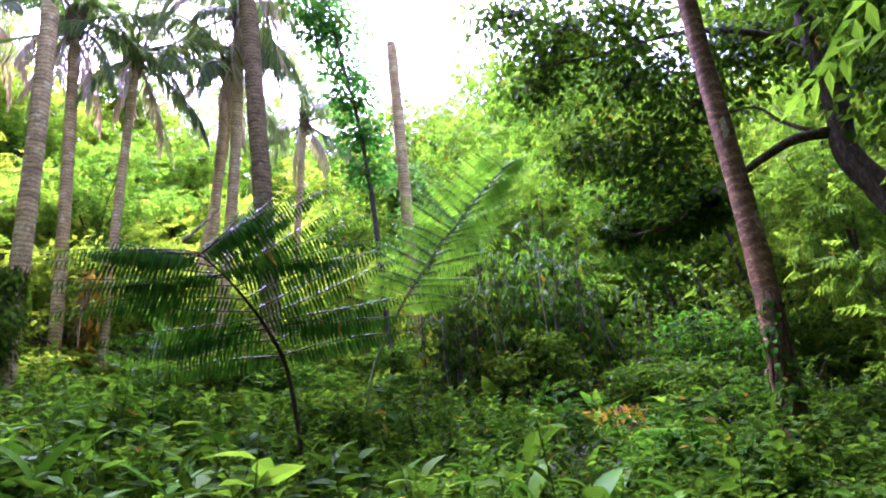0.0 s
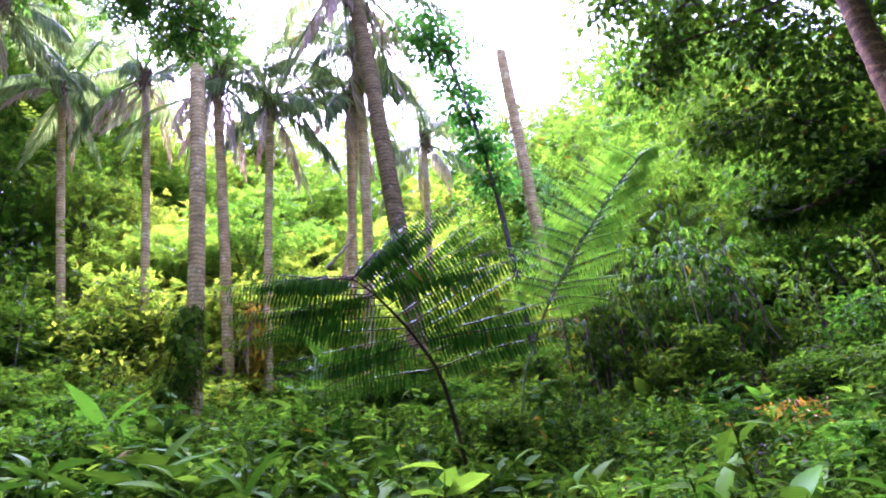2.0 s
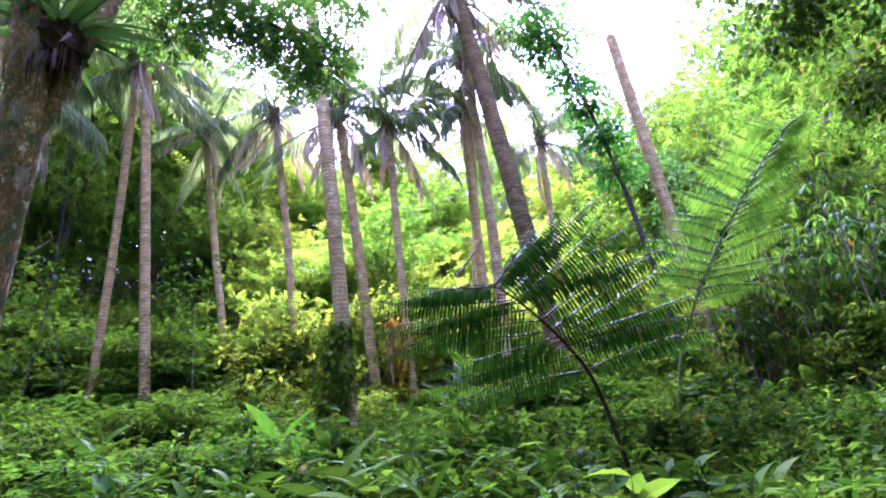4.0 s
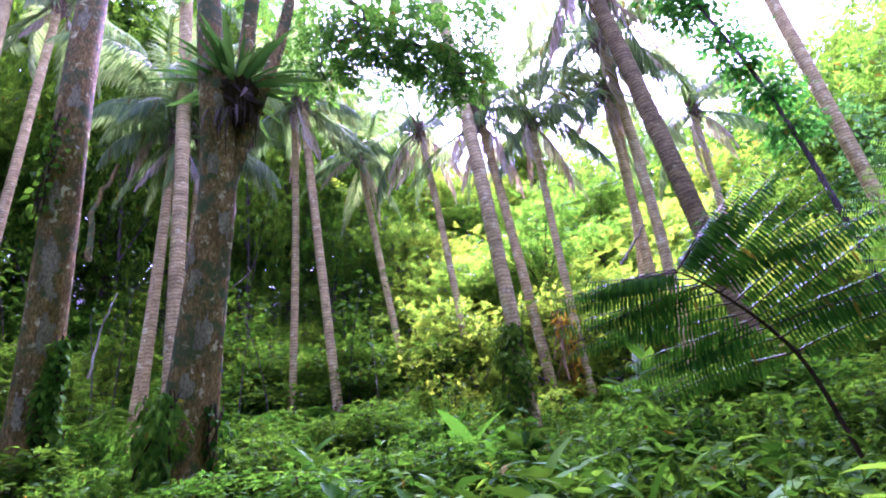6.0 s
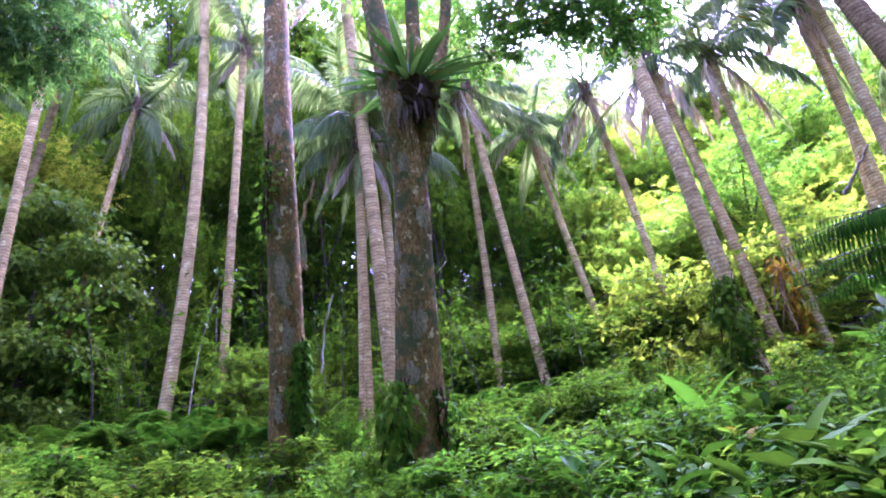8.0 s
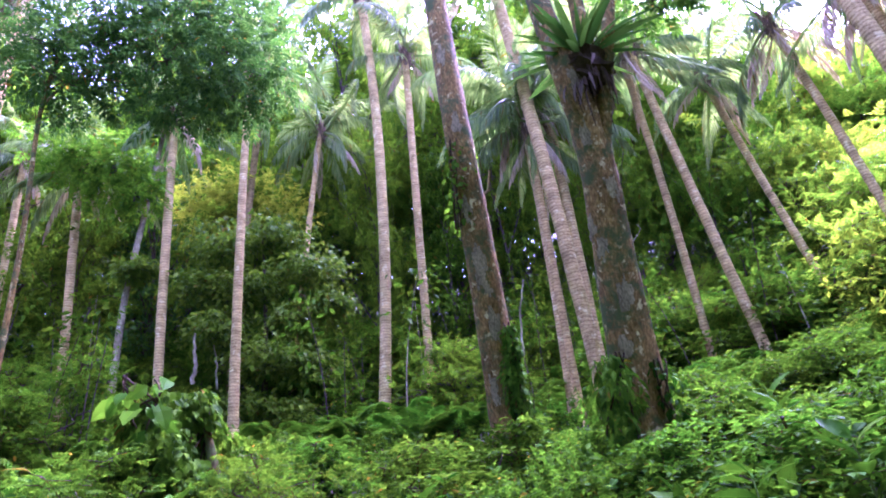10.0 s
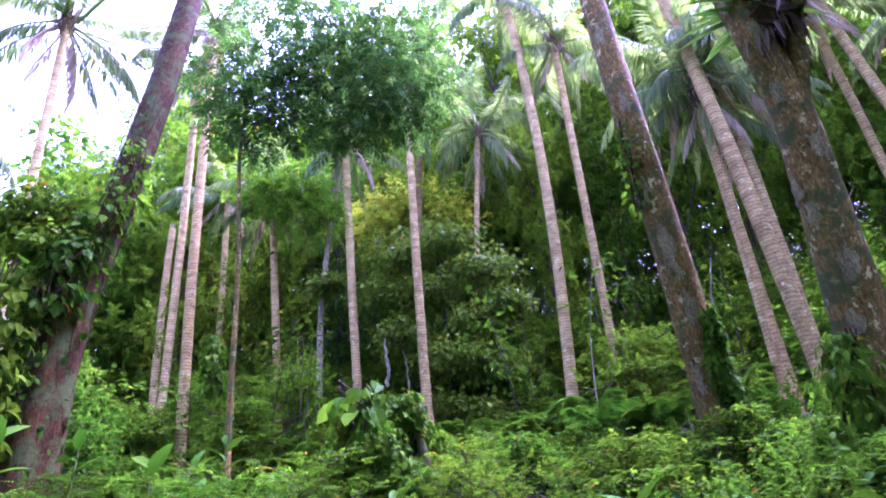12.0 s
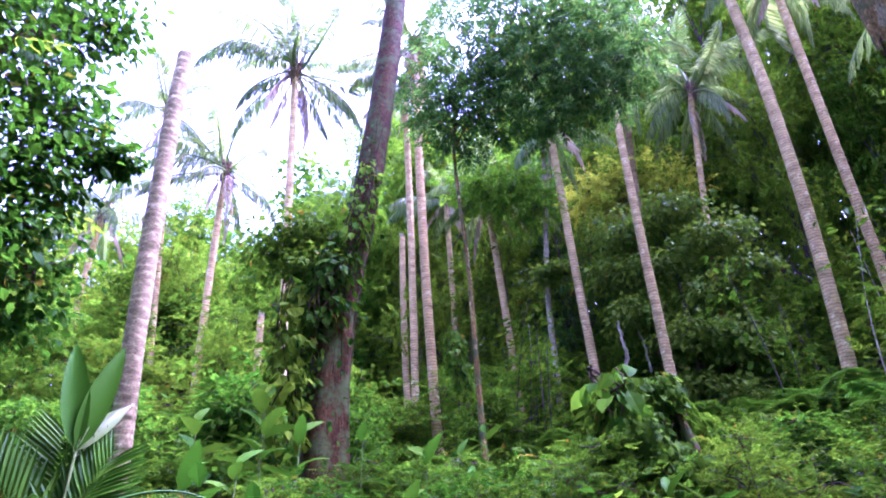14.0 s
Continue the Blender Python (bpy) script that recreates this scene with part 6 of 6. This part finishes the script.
def young_palm(place):
    """A low palm: upright split blades and arching feather leaves."""
    x, y, z = place
    base = float(ground_at(x, y))
    ob = thing("young_palm", (x, y, base), "young palm with upright blades and arching feather leaves", "palm")
    g = np.random.default_rng(8)
    h = z - base
    b = Buf()
    tube(b, [(0, 0, -0.1), (0.01, 0, h * 0.5), (0, 0, h)], [0.016, 0.012, 0.007], 7)
    part("stem", b.mesh("stem", STALK_GREEN, True), ob)
    wide = Buf()
    wide.add(*leaf_shape(0.22, fold=0.25, droop=0.06, steps=6))
    wide = wide.mesh("blade", BLADE_SHADED, True)
    # Pale blades carry a white-lit sheen in their colour.
    pale = Buf()
    pale.add(*leaf_shape(0.24, fold=0.3, droop=0.3, steps=6))
    pale = pale.mesh("blade", PALM_LEAF, True)
    comb = Buf()
    tube(comb, [(0, 0, -0.3), (0, 0.02, 0.15), (0, 0.1, 0.55)], [0.012, 0.009, 0.003], 5)
    u = np.repeat(np.linspace(0, 1, 19), 2)
    side = np.tile([-1.0, 1.0], 19)
    scatter(comb, leaf_shape(0.085, fold=0.3, droop=0.18, steps=3), np.stack([0 * u, 0.1 * u * u, 0.55 * u], 1),
            np.stack([side, 0.1 * g.normal(size=38), 0.55 + 0.9 * u], 1), np.tile([0, -1.0, 0.4], (38, 1)), 0.46 - 0.18 * u)
    fan = comb.mesh("frond", BLADE_SHADED)
    arch = frond_mesh(1.0, 45, 85, LEAF_UNDER_SHADED, 32, pairs=34)
    silver = frond_mesh(1.0, 34, 75, STRAP_LEAF, 33, pairs=26)
    for rx, ry, rz, s, up, me in ((1.5, -0.2, 2.57, 0.57, 1.0, wide), (1.5, 0.2, 2.57, 0.57, 1.0, wide), (1.42, 0.6, 2.5, 0.34, 1.0, pale), (1.3, 0.25, 2.9, 0.32, 0.98, pale)):
        leaf = part("blade", me, ob, "blade with its silvery sheen put into the pale leaf colour" if me is pale else "")
        leaf.matrix_basis = Matrix.Translation((0, 0, h * up)) @ Euler((rx, ry, rz)).to_matrix().to_4x4() @ Matrix.Diagonal((s, s, s, 1))
    for ry, rz, s, up, me in ((-0.15, 2.5, 0.85, 0.78, fan), (-0.75, 2.8, 0.9, 0.72, fan), (0.4, 2.3, 0.7, 0.76, fan), (0, 4.0, 0.8, 0.85, arch), (0, 3.3, 0.8, 0.82, arch), (0, 5.6, 0.6, 0.75, arch), (0, 0.9, 0.75, 0.79, silver)):
        leaf = part("frond", me, ob, "arching silvery frond" if me is silver else "")
        leaf.matrix_basis = Matrix.Translation((0, 0, h * up)) @ Euler((0.04 * g.normal(), ry, rz)).to_matrix().to_4x4() @ Matrix.Diagonal((s, s, s, 1))
    return ob


young_palm((-2.18, -4.18, 2.35))


def dry_curtain(place, width, height, seed):
    """Dead stems and fibres hanging in a heap."""
    g = np.random.default_rng(seed)
    ob = thing("dry_vine_curtain", place, "curtain of dry straw-coloured vines and dead fronds", "dead vines")
    b = Buf()
    for k in range(int(90 * width)):
        p = np.array([g.normal() * width * 0.5, g.normal() * width * 0.4, height * (0.6 + 0.4 * g.random())])
        e = p + np.array([g.normal() * 0.25, g.normal() * 0.2, -height * (0.3 + 0.6 * g.random())])
        tube(b, curve3([p, (p + e) / 2 + g.normal(size=3) * 0.12, e], 6), np.full(6, 0.008 + 0.012 * g.random()), 3)
    tagged(part("dry_vine_tangle", b.mesh("dry_vine_tangle", DRY_STEM), ob), kind="stuff")
    c = Buf()
    n = int(500 * width)
    p = np.stack([g.normal(size=n) * width * 0.5, g.normal(size=n) * width * 0.4, height * g.random(n)], 1)
    scatter(c, LEAF_LONG, p, g.normal(size=(n, 3)) * 0.5 + (0, 0, -1), g.normal(size=(n, 3)), 0.15 + 0.25 * g.random(n))
    tagged(part("dead_leaves", c.mesh("dead_leaves", DRY_LEAF), ob), kind="stuff")
    return ob


DRY_STEM = bark_material("dry_stem", ((0.1, 0.06, 0.02), (0.24, 0.155, 0.05), (0.4, 0.28, 0.1)), lichen_part=0.95)
DRY_LEAF = leaf_material("dead_leaf", (0.2, 0.12, 0.025), (0.42, 0.29, 0.07), glow=0.4, rough=0.8)
dry_curtain((-8.89, 11.88, 4.54), 0.26, 2.0, 1)
dry_curtain((1.65, 11.38, 1.63), 0.45, 0.8, 2)


def dead_stick(points, r, seed, label="pale dead branch lying in the undergrowth", bark=PALE_BARK):
    p = np.array(points, float)
    ob = thing("dead_branch", p[0], label, "branch", "dead branches")
    b = Buf()
    g = np.random.default_rng(seed)
    line = curve3(p - p[0], 12)
    tube(b, line + g.normal(size=line.shape) * r * 0.4, np.linspace(r, r * 0.5, 12), 7)
    part("wood", b.mesh("wood", bark, True), ob)


dead_stick([(1.75, 13.89, 4.37), (1.71, 13.90, 4.90), (1.60, 13.91, 5.39)], 0.025, 1)
dead_stick([(1.15, 14.45, 4.84), (1.12, 14.46, 5.26), (1.09, 14.46, 5.76)], 0.03, 2)
dead_stick([(2.04, 12.84, 3.63), (1.77, 13.08, 4.93), (0.76, 13.48, 6.40)], 0.02, 3, "thin bare stem leaning through the undergrowth", DARK_BARK)
dead_stick([(-14.25, 2.60, 8.25), (-14.26, 2.56, 9.53), (-14.18, 2.91, 10.88)], 0.08, 4, "bent dead trunk in the dark forest", TREE_BARK)
dead_stick([(-14.19, 2.84, 5.68), (-14.16, 2.96, 6.76), (-14.10, 3.20, 7.60)], 0.03, 5, "thin pale sapling stem in the dark forest")
dead_stick([(-9.28, 3.61, 5.83), (-8.97, 3.77, 6.01), (-8.90, 3.70, 6.09)], 0.012, 6, "bare twig sticking out beside a trunk")
dead_stick([(-7.76, 13.43, 7.62), (-7.3, 13.5, 8.0), (-6.8, 13.4, 8.35)], 0.05, 7, "fallen grey palm frond stalk")
dead_stick([(-17.03, -5.30, 6.77), (-17.03, -5.29, 7.42), (-17.02, -5.30, 8.09)], 0.06, 8, "thin pale sapling stem in the dark forest")
dead_stick([(-17.65, -4.86, 6.72), (-17.64, -4.90, 7.56), (-17.60, -5.05, 8.43)], 0.03, 9, "thin pale sapling stem in the dark forest")


SAPLING_TOPS = []
for k in range(3):
    sb, sg = Buf(), np.random.default_rng(70 + k)
    leaf_cloud(sb, [(0.12 * math.sin(5 * q), 0.12 * math.cos(7 * q), q) for q in np.linspace(0.8, 2.0, 9)], 0.28, 75, 0.1, sg, LEAF, droop=0.2, flat=0.4)
    SAPLING_TOPS.append(sb.mesh("leaves", LEAF_DARK))


def sapling(place, height, seed):
    """A thin bare pole with a few leaves along its upper part."""
    x, y = place
    g = np.random.default_rng(seed)
    ob = thing("sapling", (x, y, float(ground_at(x, y)) - 0.05), "thin upright sapling stem with sparse leaves", "sapling", "thicket saplings")
    b = Buf()
    lean = g.normal(size=2) * 0.09 * height
    line = curve3([(0, 0, 0), (lean[0] * 0.3, lean[1] * 0.3, height * 0.5), (lean[0], lean[1], height)], 8)
    tube(b, line, np.linspace(0.022, 0.008, 8), 5)
    part("stem", b.mesh("stem", PALE_BARK if seed % 7 == 0 else DARK_BARK, True), ob)
    leaves = part("leaves", SAPLING_TOPS[seed % 3], ob)
    leaves.matrix_basis = Matrix.Translation((lean[0] * 0.8, lean[1] * 0.8, 0)) @ Matrix.Diagonal((height * 0.52,) * 3).to_4x4()


def plant_saplings():
    g = np.random.default_rng(23)
    for k in range(22):
        a, r = radians(-22 + 26 * g.random()), 13.5 + 3.5 * g.random()
        sapling((-math.sin(a) * r, math.cos(a) * r), 2.2 + 1.6 * g.random(), k)
    for k in range(40):
        a, r = radians(52 + 84 * g.random()), 15.5 + 6 * g.random()
        sapling((-math.sin(a) * r, math.cos(a) * r), 2.5 + 2.2 * g.random(), 100 + k)


plant_saplings()


def cane_clump(place, height, seed):
    """Thin upright canes from one root, with drooping tufts of narrow leaves."""
    x, y = place
    g = np.random.default_rng(seed)
    ob = thing("cane_clump", (x, y, float(ground_at(x, y)) - 0.05), "clump of thin dark upright canes with drooping narrow leaves", "bamboo", "thicket canes")
    tufts, ways = [], []
    for k in range(11):
        foot = np.array([*(g.normal(size=2) * 0.32), 0.0])
        tip = foot + np.array([*(g.normal(size=2) * 0.09 * height), height * (0.7 + 0.3 * g.random())])
        line = curve3([foot, foot * 0.55 + tip * 0.45 + np.array([*(g.normal(size=2) * 0.06), 0.0]), tip], 12)
        b = Buf()
        tube(b, line, np.linspace(0.024, 0.009, 12) * (1 + 0.12 * (np.arange(12) % 2)), 6)
        part("cane", b.mesh("cane", PALE_BARK if k % 6 == 0 else DARK_BARK, True), ob)
        for v in line[5:]:
            for _ in range(2):
                tufts.append(v + g.normal(size=3) * np.array([0.28, 0.28, 0.12]))
    tufts = np.repeat(np.array(tufts), 5, axis=0)
    n = len(tufts)
    turn = g.random(n) * 6.283
    ways = np.stack([np.cos(turn), np.sin(turn), -0.35 - 0.5 * g.random(n)], 1)
    b = Buf()
    scatter(b, LEAF_LONG, tufts, ways, np.array([0, 0, 1.0]) + 0.25 * g.normal(size=(n, 3)), 0.16 + 0.14 * g.random(n))
    part("leaves", b.mesh("leaves", LEAF_DARK if seed % 2 else LEAF_SHADE), ob)


for k in range(9):
    cane_clump((-1.3 + 0.42 * k, 13.6 + 0.9 * ((k * 5) % 3)), 3.6 + 0.9 * ((k * 7) % 4) / 2, 300 + k)
